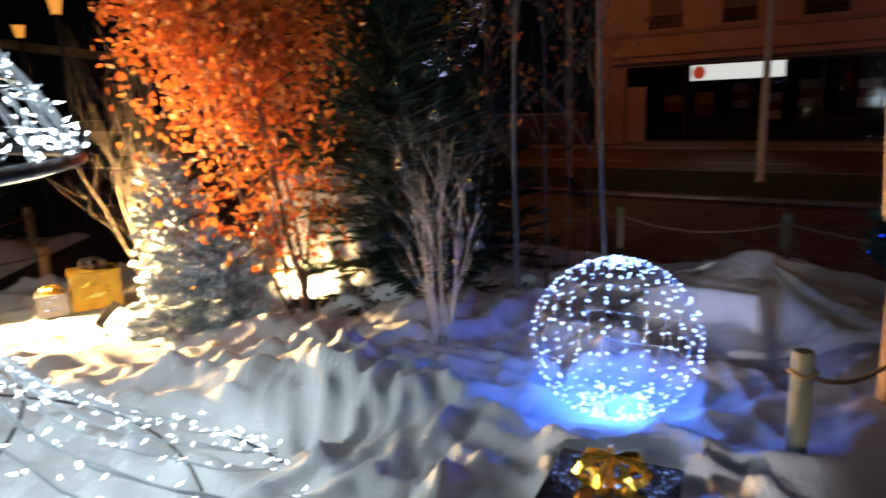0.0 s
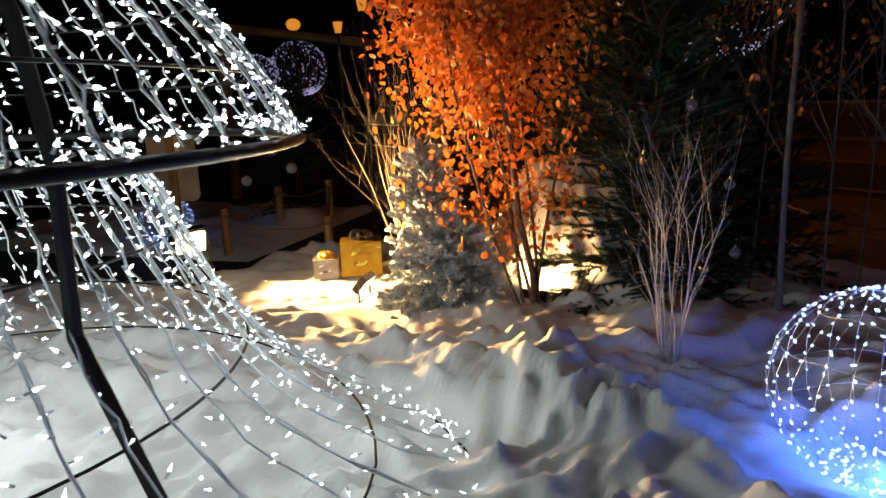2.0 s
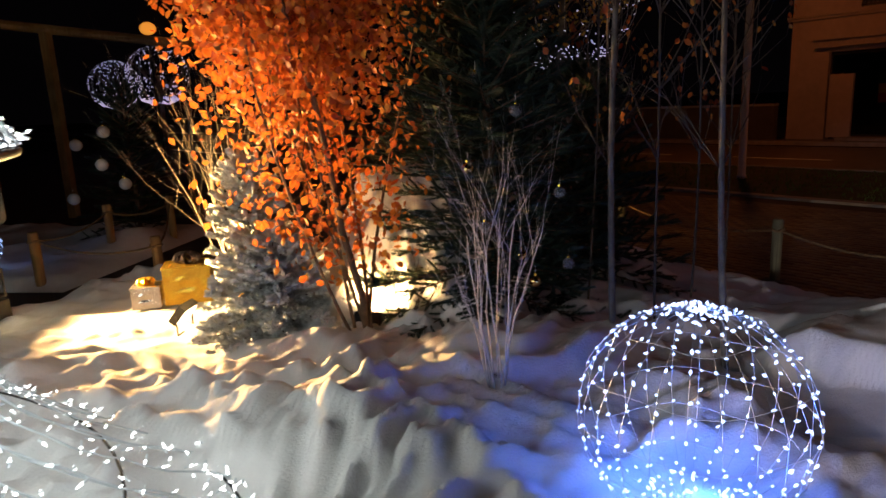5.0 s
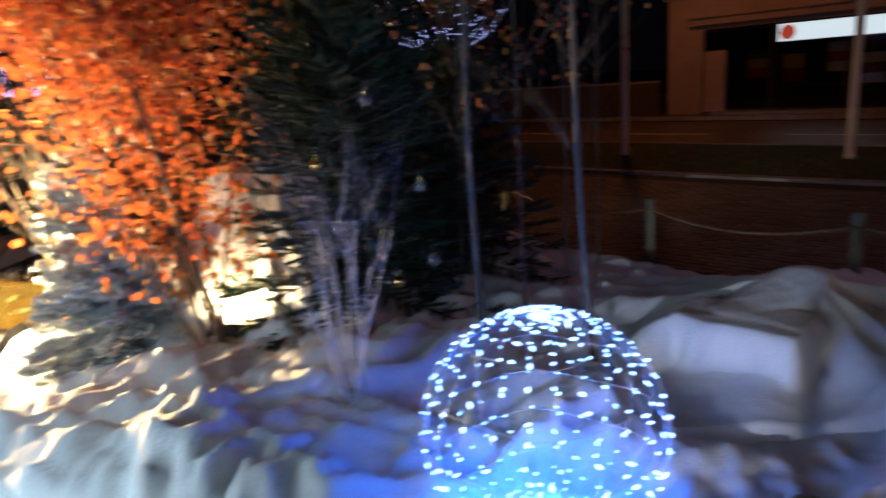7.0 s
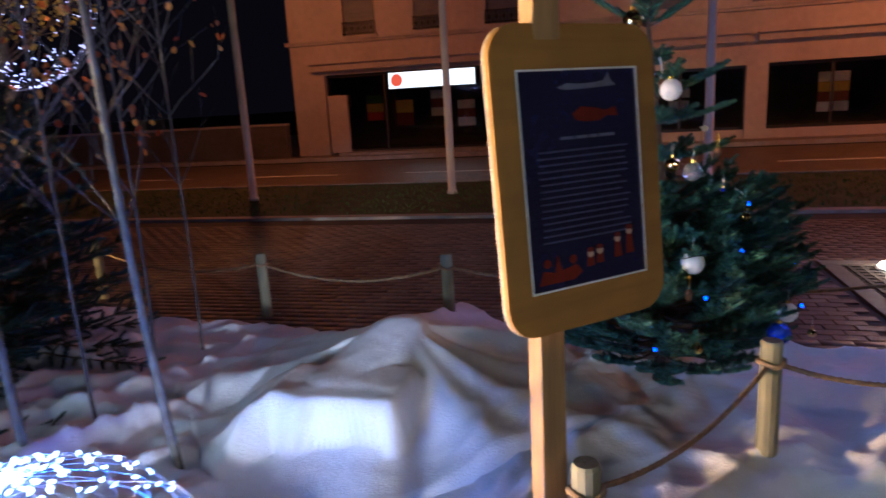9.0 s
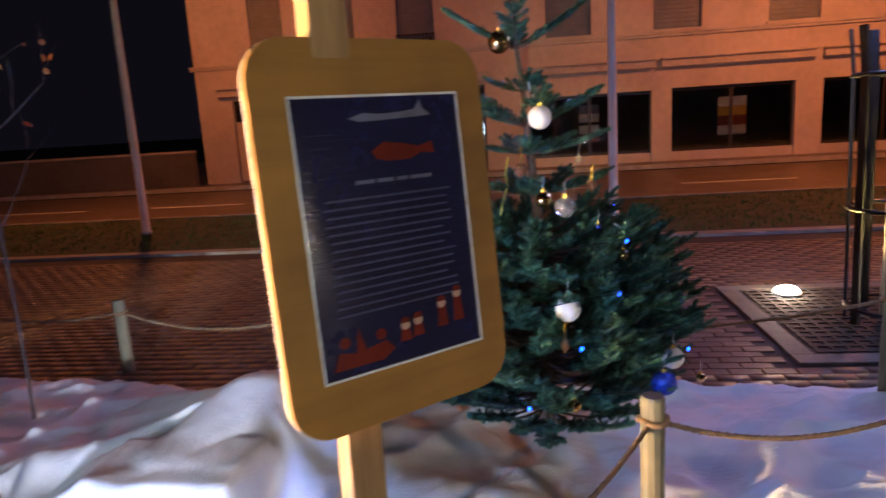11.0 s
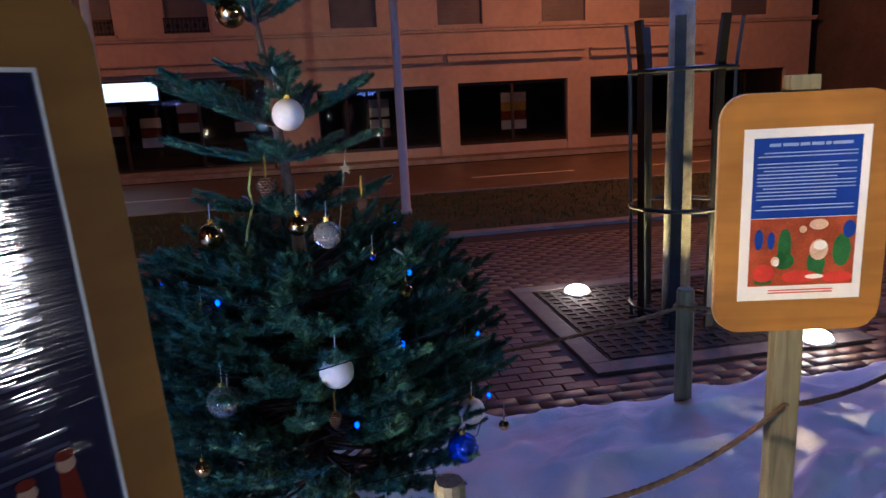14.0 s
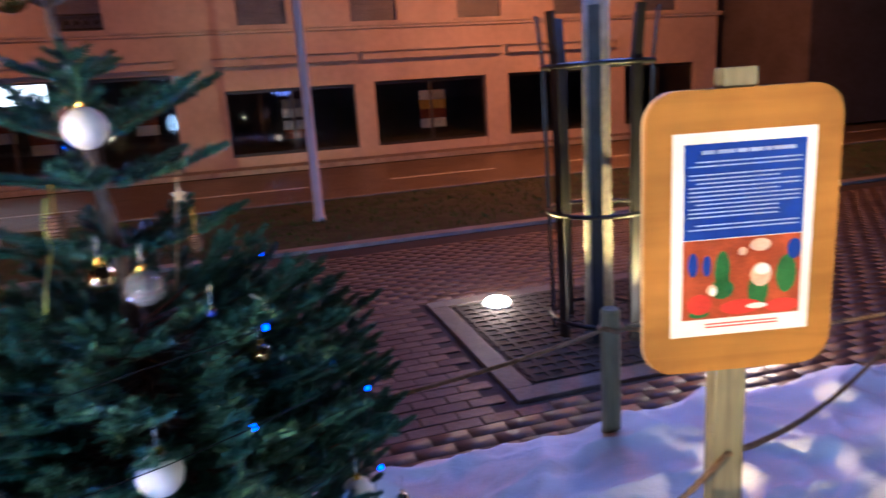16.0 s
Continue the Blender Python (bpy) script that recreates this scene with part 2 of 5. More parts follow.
M["bauble_white"] = material("white_bauble", (0.82, 0.81, 0.78), 0.45, vary=0.06, scale=12)
M["bauble_gold"] = material("gold_bauble", (0.9, 0.62, 0.25), 0.12, metal=1.0, vary=0.05, scale=5)
M["bauble_blue"] = material("blue_bauble", (0.05, 0.10, 0.75), 0.2, metal=0.7, vary=0.3, scale=60, bump=0.8, bump_scale=90)
M["bauble_clear"] = material("clear_bauble", (0.9, 0.92, 0.95), 0.04, trans=0.85, vary=0.02)
M["cone"] = material("pine_cone", (0.22, 0.11, 0.05), 0.8, vary=0.3, scale=40, bump=0.6)
M["yellow"] = material("yellow_ribbon", (0.75, 0.70, 0.12), 0.5, vary=0.15, scale=20)
M["ribbon"] = material("white_ribbon", (0.8, 0.79, 0.74), 0.5, vary=0.1, scale=20)
M["red"] = material("red_paint", (0.55, 0.04, 0.02), 0.5, vary=0.15, scale=20)
M["paper"] = material("white_paper", (0.82, 0.82, 0.80), 0.35, vary=0.04, scale=6, coat=0.3)
M["navy"] = plastic_sheet("navy_print", (0.010, 0.010, 0.048))
M["navy_text"] = plastic_sheet("pale_text_under_plastic", (0.075, 0.075, 0.125))
M["navy_pale"] = plastic_sheet("white_print_under_plastic", (0.15, 0.15, 0.20))
M["navy_red"] = plastic_sheet("red_print_under_plastic", (0.15, 0.014, 0.006))
M["navy_cream"] = plastic_sheet("cream_print_under_plastic", (0.55, 0.36, 0.24))
M["blueprint"] = material("blue_print", (0.008, 0.04, 0.30), 0.55, vary=0.1, scale=8)
M["grey_ink"] = material("pale_ink", (0.22, 0.23, 0.30), 0.5, vary=0.1, scale=20)
M["pale_blue_ink"] = material("pale_blue_ink", (0.30, 0.38, 0.62), 0.5, vary=0.1, scale=20)
M["orange_ink"] = material("orange_ink", (0.30, 0.055, 0.012), 0.5, vary=0.3, scale=18)
M["green_ink"] = material("green_ink", (0.03, 0.13, 0.03), 0.5, vary=0.3, scale=18)
M["skin_ink"] = material("cream_ink", (0.6, 0.42, 0.3), 0.5, vary=0.2, scale=18)
M["yellow_ink"] = material("yellow_ink", (0.70, 0.45, 0.05), 0.5, vary=0.2, scale=18)
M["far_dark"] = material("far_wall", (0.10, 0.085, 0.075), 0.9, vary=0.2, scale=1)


# ---- mesh helpers ----
class Geo:
    """Gathers vertices and faces of one mesh."""

    def __init__(self):
        self.v, self.f = [], []

    def add(self, verts, faces):
        k = len(self.v)
        self.v += [tuple(p) for p in verts]
        self.f += [tuple(i + k for i in q) for q in faces]
        return self

    def box(self, c, size, m=None, bevel=0.0):
        x, y, z = (s / 2 for s in size)
        if bevel:
            bm = bmesh.new()
            bmesh.ops.create_cube(bm, size=1.0, matrix=Matrix.Diagonal((*size, 1)))
            bmesh.ops.bevel(bm, geom=bm.edges[:], offset=bevel, segments=2, profile=0.5, affect="EDGES")
            pts = [v.co.copy() for v in bm.verts]
            bm.verts.index_update()
            faces = [[v.index for v in f.verts] for f in bm.faces]
            bm.free()
        else:
            pts = [Vector((a, b, e)) for a in (-x, x) for b in (-y, y) for e in (-z, z)]
            faces = [(0, 1, 3, 2), (4, 6, 7, 5), (0, 4, 5, 1), (2, 3, 7, 6), (0, 2, 6, 4), (1, 5, 7, 3)]
        m = (m or Matrix()) if m is None or isinstance(m, Matrix) else m
        base = Matrix.Translation(c) @ m
        return self.add([base @ p for p in pts], faces)

    def tube(self, pts, radii, n=6, caps=True):
        pts = [Vector(p) for p in pts]
        if not hasattr(radii, "__len__"):
            radii = [radii] * len(pts)
        k, rings, up = len(self.v), [], None
        for i, p in enumerate(pts):
            way = (pts[min(i + 1, len(pts) - 1)] - pts[max(i - 1, 0)])
            way = way.normalized() if way.length > 1e-9 else Vector((0, 0, 1))
            if up is None:
                up = way.orthogonal().normalized()
            side = way.cross(up)
            side = side.normalized() if side.length > 1e-6 else way.orthogonal().normalized()
            up = side.cross(way).normalized()
            for j in range(n):
                a = 2 * math.pi * j / n
                self.v.append(tuple(p + (side * math.cos(a) + up * math.sin(a)) * radii[i]))
        for i in range(len(pts) - 1):
            for j in range(n):
                a, b = k + i * n + j, k + i * n + (j + 1) % n
                self.f.append((a, b, b + n, a + n))
        if caps:
            self.f.append(tuple(k + j for j in reversed(range(n))))
            self.f.append(tuple(k + (len(pts) - 1) * n + j for j in range(n)))
        return self

    def ball(self, c, r, seg=12, rings=8, stretch=1.0):
        k, c = len(self.v), Vector(c)
        self.v.append((c.x, c.y, c.z - r * stretch))
        for i in range(1, rings):
            a = math.pi * i / rings
            for j in range(seg):
                b = 2 * math.pi * j / seg
                self.v.append((c.x + r * math.sin(a) * math.cos(b), c.y + r * math.sin(a) * math.sin(b), c.z - r * stretch * math.cos(a)))
        self.v.append((c.x, c.y, c.z + r * stretch))
        top = len(self.v) - 1
        for j in range(seg):
            self.f.append((k, k + 1 + (j + 1) % seg, k + 1 + j))
            for i in range(rings - 2):
                a, b = k + 1 + i * seg + j, k + 1 + i * seg + (j + 1) % seg
                self.f.append((a, b, b + seg, a + seg))
            q = k + 1 + (rings - 2) * seg
            self.f.append((q + j, q + (j + 1) % seg, top))
        return self

    def prism(self, outline, y0, y1, m):
        """An outline of (x, z) pulled from y0 to y1, laid by m."""
        n = len(outline)
        pts = [m @ Vector((x, y0, z)) for x, z in outline] + [m @ Vector((x, y1, z)) for x, z in outline]
        return self.add(pts, [tuple(range(n)), tuple(range(2 * n - 1, n - 1, -1))] + [(i, i + n, (i + 1) % n + n, (i + 1) % n) for i in range(n)])

    def mesh(self, name, mat, smooth=False):
        me = bpy.data.meshes.new(name)
        me.from_pydata(self.v, [], self.f)
        if mat:
            me.materials.append(mat)
        if smooth:
            me.shade_smooth()
        return me


def part(name, geo, mat, parent=None, label="", smooth=False, kind=""):
    ob = new(name, geo.mesh(name, M[mat] if isinstance(mat, str) else mat, smooth))
    ob.parent = parent
    return tagged(ob, label=label, kind=kind)


def thing(name, label, category, place=(0, 0, 0), group="", kind=""):
    ob = new(name)
    ob.empty_display_size = 0.1
    ob.location = place
    return tagged(ob, label, category, group, kind)


def rounded(w, h, r, n=6):
    pts = []
    for cx, cz, a0 in ((w / 2 - r, h / 2 - r, 0), (-w / 2 + r, h / 2 - r, 90), (-w / 2 + r, -h / 2 + r, 180), (w / 2 - r, -h / 2 + r, 270)):
        for i in range(n + 1):
            a = radians(a0 + 90 * i / n)
            pts.append((cx + r * math.cos(a), cz + r * math.sin(a)))
    return pts


rng = random.Random(7)


# ---- ground and street ----
def strip(name, d0, d1, z, mat, label, category, s0=-120, s1=120, thick=0.12):
    g = Geo()
    m = Matrix.Translation(P((s0 + s1) / 2, (d0 + d1) / 2, z - thick / 2)) @ pose(0, 0, 0, 0, 0, STREET)
    g.box((0, 0, 0), (s1 - s0, d1 - d0, thick))
    ob = part(name, g, mat, label=label)
    ob.matrix_world = m
    return tagged(ob, label, category, kind="structure")


g = Geo()
g.add([(-400, -400, -0.14), (400, -400, -0.14), (400, 400, -0.14), (-400, 400, -0.14)], [(0, 1, 2, 3)])
tagged(part("ground", g, "joint"), "dark open ground of the square at night", "ground", kind="structure")
pavement = strip("pavement", -40, 11.6, -0.008, "joint", "dark reddish brown block paving", "pavement")
strip("lawn", 11.8, 15.4, 0.03, "grass_soil", "strip of short dark grass beside the road", "lawn")
strip("road", 15.55, 22.0, -0.07, "asphalt", "dark asphalt road lit orange by street lamps", "road")
strip("pavement_far", 22.2, 40, 0.06, "asphalt", "narrow pavement along the shop fronts", "pavement")
for name, d0, d1, z in (("kerb", 11.6, 11.8, 0.035), ("kerb", 15.4, 15.55, 0.05), ("kerb", 22.0, 22.2, 0.075)):
    strip(name, d0, d1, z, "stone", "pale stone kerb edging the road", "kerb")
for k in range(-6, 10):
    ob = strip("road_marking", 18.25, 18.37, -0.064, "ribbon", "white dashed line painted on the road", "road marking", k * 4.2, k * 4.2 + 2.4, 0.004)

# grass blades on the lawn
g = Geo()
for _ in range(9000):
    s, d = rng.uniform(-14, 16), rng.uniform(11.85, 15.35)
    p, a, h = P(s, d, 0.028), rng.uniform(0, 6.28), rng.uniform(0.03, 0.075)
    w, lean = Vector((math.cos(a), math.sin(a), 0)) * 0.012, Vector((rng.uniform(-0.03, 0.03), rng.uniform(-0.03, 0.03), h))
    g.add([p - w, p + w, p + lean], [(0, 1, 2)])
tagged(part("grass", g, "grass", kind="stuff"), "short dark green grass on the verge", "grass", kind="stuff")


# ---- the building across the road ----
FD = 23.2  # the facade's front plane
building = thing("building", "two-storey rendered building with dark shop windows at street level", "building", P(2, FD, 0), kind="structure")


def fbox(g, s0, s1, z0, z1, d0, d1):
    m = Matrix.Translation(P((s0 + s1) / 2, (d0 + d1) / 2, (z0 + z1) / 2) - building.location) @ pose(0, 0, 0, 0, 0, STREET)
    g.add([m @ Vector((a * (s1 - s0) / 2, b * (d1 - d0) / 2, e * (z1 - z0) / 2)) for a in (-1, 1) for b in (-1, 1) for e in (-1, 1)],
          [(0, 1, 3, 2), (4, 6, 7, 5), (0, 4, 5, 1), (2, 3, 7, 6), (0, 2, 6, 4), (1, 5, 7, 3)])


SHOPS = [(-8.2, -0.35, 0.12, 2.6), (0.93, 4.42, 0.32, 2.1), (4.98, 8.33, 0.32, 2.13), (9.05, 12.4, 0.32, 2.14), (13.0, 15.6, 0.32, 2.14)]
UPPER = [(-7.4, -6.35), (-5.1, -4.15), (-2.87, -1.75), (1.47, 2.76), (4.48, 5.79), (7.56, 8.9), (10.6, 11.9), (13.6, 14.9)]
def wall_panel(*a):
    g = Geo()
    fbox(g, *a)
    part("wall_panel", g, "facade", building)


edge = -9.3
for s0, s1, z0, z1 in SHOPS:
    wall_panel(edge, s0, 0, 3.2, FD, FD + 0.35)
    wall_panel(s0, s1, z1, 3.2, FD, FD + 0.35)
    if z0 > 0.2:
        wall_panel(s0, s1, 0, z0, FD + 0.06, FD + 0.35)
    edge = s1
wall_panel(edge, 16.4, 0, 3.2, FD, FD + 0.35)
edge = -9.3
for s0, s1 in UPPER:
    wall_panel(edge, s0, 3.2, 7.2, FD, FD + 0.35)
    wall_panel(s0, s1, 3.2, 3.75, FD, FD + 0.35)
    wall_panel(s0, s1, 6.0, 7.2, FD, FD + 0.35)
    edge = s1
wall_panel(edge, 16.4, 3.2, 7.2, FD, FD + 0.35)
wall_panel(-9.3, -8.95, 0, 7.2, FD + 0.352, FD + 9)
wall_panel(16.05, 16.4, 0, 7.2, FD + 0.352, FD + 9)
g = Geo()
fbox(g, -9.6, 16.7, 7.2, 7.4, FD - 0.3, FD + 9.2)
part("roof", g, "slate", building)
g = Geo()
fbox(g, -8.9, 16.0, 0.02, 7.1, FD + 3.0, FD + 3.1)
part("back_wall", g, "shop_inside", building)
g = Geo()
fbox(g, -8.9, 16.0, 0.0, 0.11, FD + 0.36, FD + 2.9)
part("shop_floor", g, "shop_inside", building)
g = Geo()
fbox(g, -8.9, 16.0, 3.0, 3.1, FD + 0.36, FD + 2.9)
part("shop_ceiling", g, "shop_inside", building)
for s0, s1, z, t, out in ((-9.4, 16.5, 3.55, 0.10, 0.10), (-9.4, 16.5, 3.62, 0.05, 0.16)):
    g = Geo()
    fbox(g, s0, s1, z, z + t, FD - out, FD - 0.003)
    part("string_course", g, "trimstone", building)
for s0, s1 in ((-8.6, -0.2), (0.7, 4.5), (4.68, 8.8), (9.0, 12.6)):  # folded awnings over the shop windows
    g = Geo()
    for z0, z1, out in ((2.72, 2.80, 0.22), (2.80, 2.93, 0.14), (2.93, 2.97, 0.25)):
        fbox(g, s0, s1, z0, z1, FD - out, FD - 0.003)
    part("awning_box", g, "trimstone", building, "folded awning in a pale box")
for k, (s0, s1, z0, z1) in enumerate(SHOPS):  # shop windows with mullions and panes
    bays = 4 if k == 0 else 2
    g = Geo()
    for j in range(bays + 1):
        s = s0 + (s1 - s0) * j / bays
        fbox(g, max(s - 0.04, s0 + 0.001), min(s + 0.04, s1 - 0.001), z0, z1, FD + 0.16, FD + 0.24)
    for z in (z0 + 0.04, z1 - 0.05):
        fbox(g, s0 + 0.001, s1 - 0.001, z - 0.04, z + 0.04, FD + 0.155, FD + 0.245)
    w = part("shop_window", g, "dark_frame", building, "dark framed shop window")
    for j in range(bays):
        g = Geo()
        a, b = s0 + (s1 - s0) * j / bays + 0.04, s0 + (s1 - s0) * (j + 1) / bays - 0.04
        fbox(g, a, b, z0 + 0.08, z1 - 0.09, FD + 0.19, FD + 0.2)
        part("pane", g, "glass", w)
for k, (s0, s1) in enumerate(UPPER):
    g = Geo()
    fbox(g, s0, s1, 3.75, 6.0, FD + 0.14, FD + 0.2)
    for j in range(18):
        fbox(g, s0 + 0.06, s1 - 0.06, 3.82 + j * 0.12, 3.9 + j * 0.12, FD + 0.11, FD + 0.139)
    part("roller_shutter", g, "slate", building, "closed blue-grey shutter")
    g = Geo()
    fbox(g, s0 - 0.08, s1 + 0.08, 3.68, 3.748, FD - 0.09, FD + 0.1)
    part("sill", g, "trimstone", building)
    if k < 3:
        g = Geo()
        for z in (3.78, 4.12):
            fbox(g, s0 - 0.02, s1 + 0.02, z, z + 0.035, FD - 0.08, FD - 0.045)
        for j in range(11):
            s = s0 + (s1 - s0) * j / 10
            fbox(g, s - 0.012, s + 0.012, 3.75, 4.12, FD - 0.072, FD - 0.052)
        for j in range(5):
            s = s0 + (s1 - s0) * (j + 0.5) / 5
            fbox(g, s - 0.05, s + 0.05, 3.9, 4.0, FD - 0.07, FD - 0.055)
        part("window_rail", g, "dark", building, "black wrought-iron window rail")
g = Geo()
fbox(g, -8.15, -7.5, 0.12, 1.95, FD + 0.02, FD + 0.14)
part("side_panel", g, "facade", building, "pale panel beside the shop entrance")
g = Geo()
fbox(g, -7.7, -0.4, 0.06, 0.14, FD - 0.5, FD + 0.3)
part("door_step", g, "stone", building, "pale stone step")
shop_sign = thing("shop_sign", "lit white shop sign with a red mark", "sign", P(-4.6, FD - 0.1, 2.3))
keep = building.location.copy()
building.location = shop_sign.location
g = Geo()
fbox(g, -6.0, -3.22, 2.03, 2.56, FD - 0.16, FD - 0.02)
part("sign_box", g, "dark_frame", shop_sign)
g = Geo()
fbox(g, -5.97, -3.25, 2.06, 2.53, FD - 0.175, FD - 0.162)
part("lit_panel", g, "sign_white", shop_sign)
g = Geo()
c = P(-5.72, FD - 0.18, 2.3) - shop_sign.location
g.add([c + U * 0.2 * math.cos(a * math.pi / 10) + Vector((0, 0, 0.2 * math.sin(a * math.pi / 10))) - N2 * o for o in (0, 0.008) for a in range(20)],
      [tuple(range(20)), tuple(range(39, 19, -1))] + [(i, (i + 1) % 20, (i + 1) % 20 + 20, i + 20) for i in range(20)])
part("round_mark", g, "sign_red", shop_sign)
building.location = keep


def window_poster(s0, s1, z0, z1, mats):
    th = thing("window_poster", "colourful poster inside a dark shop window", "poster", P((s0 + s1) / 2, FD, (z0 + z1) / 2), "shop window posters")
    base = building.location.copy()
    building.location = th.location
    h = (z1 - z0) / len(mats)
    for i, m in enumerate(mats):
        g = Geo()
        fbox(g, s0, s1, z0 + i * h, z0 + (i + 1) * h - 0.004, FD + 0.215, FD + 0.222)
        part("sheet", g, m, th)
    building.location = base


window_poster(6.31, 7.09, 0.72, 1.8, ("paper", "orange_ink", "yellow_ink", "paper"))
window_poster(2.38, 2.95, 1.3, 1.8, ("paper", "grey_ink"))
window_poster(2.38, 2.95, 0.72, 1.22, ("orange_ink", "paper"))
for s, z in ((-6.9, 1.1), (-5.9, 0.9), (-4.75, 1.15), (-2.9, 1.15), (-3.9, 0.8), (-1.4, 1.1)):
    window_poster(s, s + 0.55, z, z + 0.8, rng.choice((("orange_ink", "yellow_ink"), ("paper", "orange_ink", "paper"), ("red", "yellow_ink", "green_ink"))))

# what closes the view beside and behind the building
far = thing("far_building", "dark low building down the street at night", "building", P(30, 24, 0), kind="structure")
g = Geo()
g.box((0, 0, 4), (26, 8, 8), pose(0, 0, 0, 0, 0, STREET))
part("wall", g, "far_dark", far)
g = Geo()
g.box((0, 0, 8.15), (26.6, 8.6, 0.3), pose(0, 0, 0, 0, 0, STREET))
part("roof", g, "slate", far)
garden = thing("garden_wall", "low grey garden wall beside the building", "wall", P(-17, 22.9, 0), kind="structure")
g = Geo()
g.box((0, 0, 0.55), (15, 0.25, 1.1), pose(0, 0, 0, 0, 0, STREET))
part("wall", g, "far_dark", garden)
g = Geo()
g.box((0, 0, 1.13), (15, 0.34, 0.07), pose(0, 0, 0, 0, 0, STREET))
part("coping", g, "stone", garden)

# flagpoles on the verge
proto = None
for x, y in ((5.04, 13.74), (7.93, 11.5), (10.72, 8.45)):
    if proto is None:
        proto = thing("flagpole", "tall white painted flagpole standing in the grass verge", "flagpole", (x, y, 0.03), "flagpoles along the verge")
        g = Geo()
        g.tube([(0, 0, 0), (0, 0, 0.06), (0, 0, 0.061), (0, 0, 7.5)], [0.085, 0.085, 0.07, 0.045], 14)
        part("pole", g, "pole", proto, smooth=True)
        g = Geo()
        g.ball((0, 0, 7.55), 0.07)
        part("finial", g, "pole", proto, smooth=True)
    else:
        copy_thing(proto, Matrix.Translation((x, y, 0.03)))


# ---- the snow-covered display bed ----
def bump(x, y, cx, cy, rx, ry, h, power=2.0):
    q = ((x - cx) / rx) ** 2 + ((y - cy) / ry) ** 2
    return h * math.exp(-q ** (power / 2))


def ridged(x, y, s, seed):
    return 1 - abs(noise.noise(Vector((x * s, y * s, seed))) * 2)


def snow_height(x, y):
    """The fabric's height: broad swells, long folds that gather in the middle of the bed, and a few set mounds."""
    wx = x + 0.25 * noise.noise(Vector((x * 1.1, y * 1.1, 3)))
    wy = y + 0.25 * noise.noise(Vector((x * 1.1, y * 1.1, 9)))
    rough = min(1.0, max(0.35, (2.9 - x) / 0.8))
    z = 0.08 + 0.06 * noise.noise(Vector((x * 0.7, y * 0.7, 1)))
    for turn, a, b, h, seed in ((0.35, 0.55, 2.1, 0.085, 2), (-0.55, 0.8, 2.9, 0.055, 5), (1.2, 0.9, 3.4, 0.04, 8), (0.1, 1.3, 6.5, 0.018, 12)):
        c, q = math.cos(turn), math.sin(turn)  # long folds in several directions
        z += (0.35 + 0.65 * rough) * h * max(1 - abs(noise.noise(Vector(((wx * c + wy * q) * a, (wy * c - wx * q) * b, seed)))) * 2.6, 0) ** 1.8
    crease = 0.5 + 0.5 * noise.noise(Vector((x * 0.9, y * 0.9, 21)))  # crumpled patches of short sharp creases
    for turn, a, b, h, seed in ((0.8, 1.6, 4.6, 0.048, 31), (-0.9, 2.0, 6.0, 0.034, 37), (0.2, 3.2, 9.5, 0.016, 41)):
        c, q = math.cos(turn), math.sin(turn)
        z += rough * (0.35 + crease) * h * max(1 - abs(noise.noise(Vector(((wx * c + wy * q) * a, (wy * c - wx * q) * b, seed)))) * 3.2, 0) ** 1.4
    z += 0.003 * noise.noise(Vector((x * 9, y * 9, 4)))
    z += bump(x, y, 1.0, 4.25, 0.32, 0.26, 0.15) + bump(x, y, 0.55, 3.65, 0.9, 0.40, 0.13) + bump(x, y, 1.45, 4.55, 0.6, 0.35, 0.15)
    z += bump(x, y, 0.1, 4.55, 0.5, 0.25, 0.10) + bump(x, y, 2.4, 3.8, 0.5, 0.4, 0.12)
    z -= bump(x, y, 0.28, 3.08, 0.45, 0.2, 0.20)
    pleat = bump(x, y, 0.75, 3.35, 0.42, 0.30, 1.0)  # gathered pleats in front of the ridge
    z += pleat * (0.08 + 0.034 * math.sin((x * 0.9 - y * 0.25 + 0.14 * noise.noise(Vector((x * 2.5, y * 2.5, 8)))) * 52) + 0.012 * math.sin(x * 31 + 3 * y))
    z *= 1 - 0.62 * bump(x, y, -1.5, 5.25, 1.9, 0.95, 1.0, 4) - 0.5 * bump(x, y, 2.0, 3.2, 0.4, 0.4, 1.0, 4)
    z *= (1 - 0.75 * bump(x, y, 3.35, 4.5, 0.75, 0.7, 1.0, 4)) * (1 - 0.85 * bump(x, y, 2.95, 3.95, 0.5, 0.38, 1.0, 4))
    return max(z, 0.02)


BACK = [(-6, 3.6), (-3.5, 5.0), (-2.9, 5.6), (-2.4, 6.7), (0, 7.4), (2.4, 7.3), (3.3, 6.4), (4.3, 5.15), (6.1, 3.62), (7.4, 2.4), (8.4, 1.2)]
FRONT = [(-6, -0.9), (-1.7, -0.9), (-0.4, -0.3), (0.4, 1.05), (1.5, 1.9), (2.4, 2.0), (3.3, 2.72), (4.5, 2.85), (5.4, 2.0), (6.5, 1.2), (8.4, 0.6)]


def along(line, x):
    for (x0, y0), (x1, y1) in zip(line, line[1:]):
        if x0 <= x <= x1:
            return y0 + (y1 - y0) * (x - x0) / (x1 - x0)
    return line[-1][1]


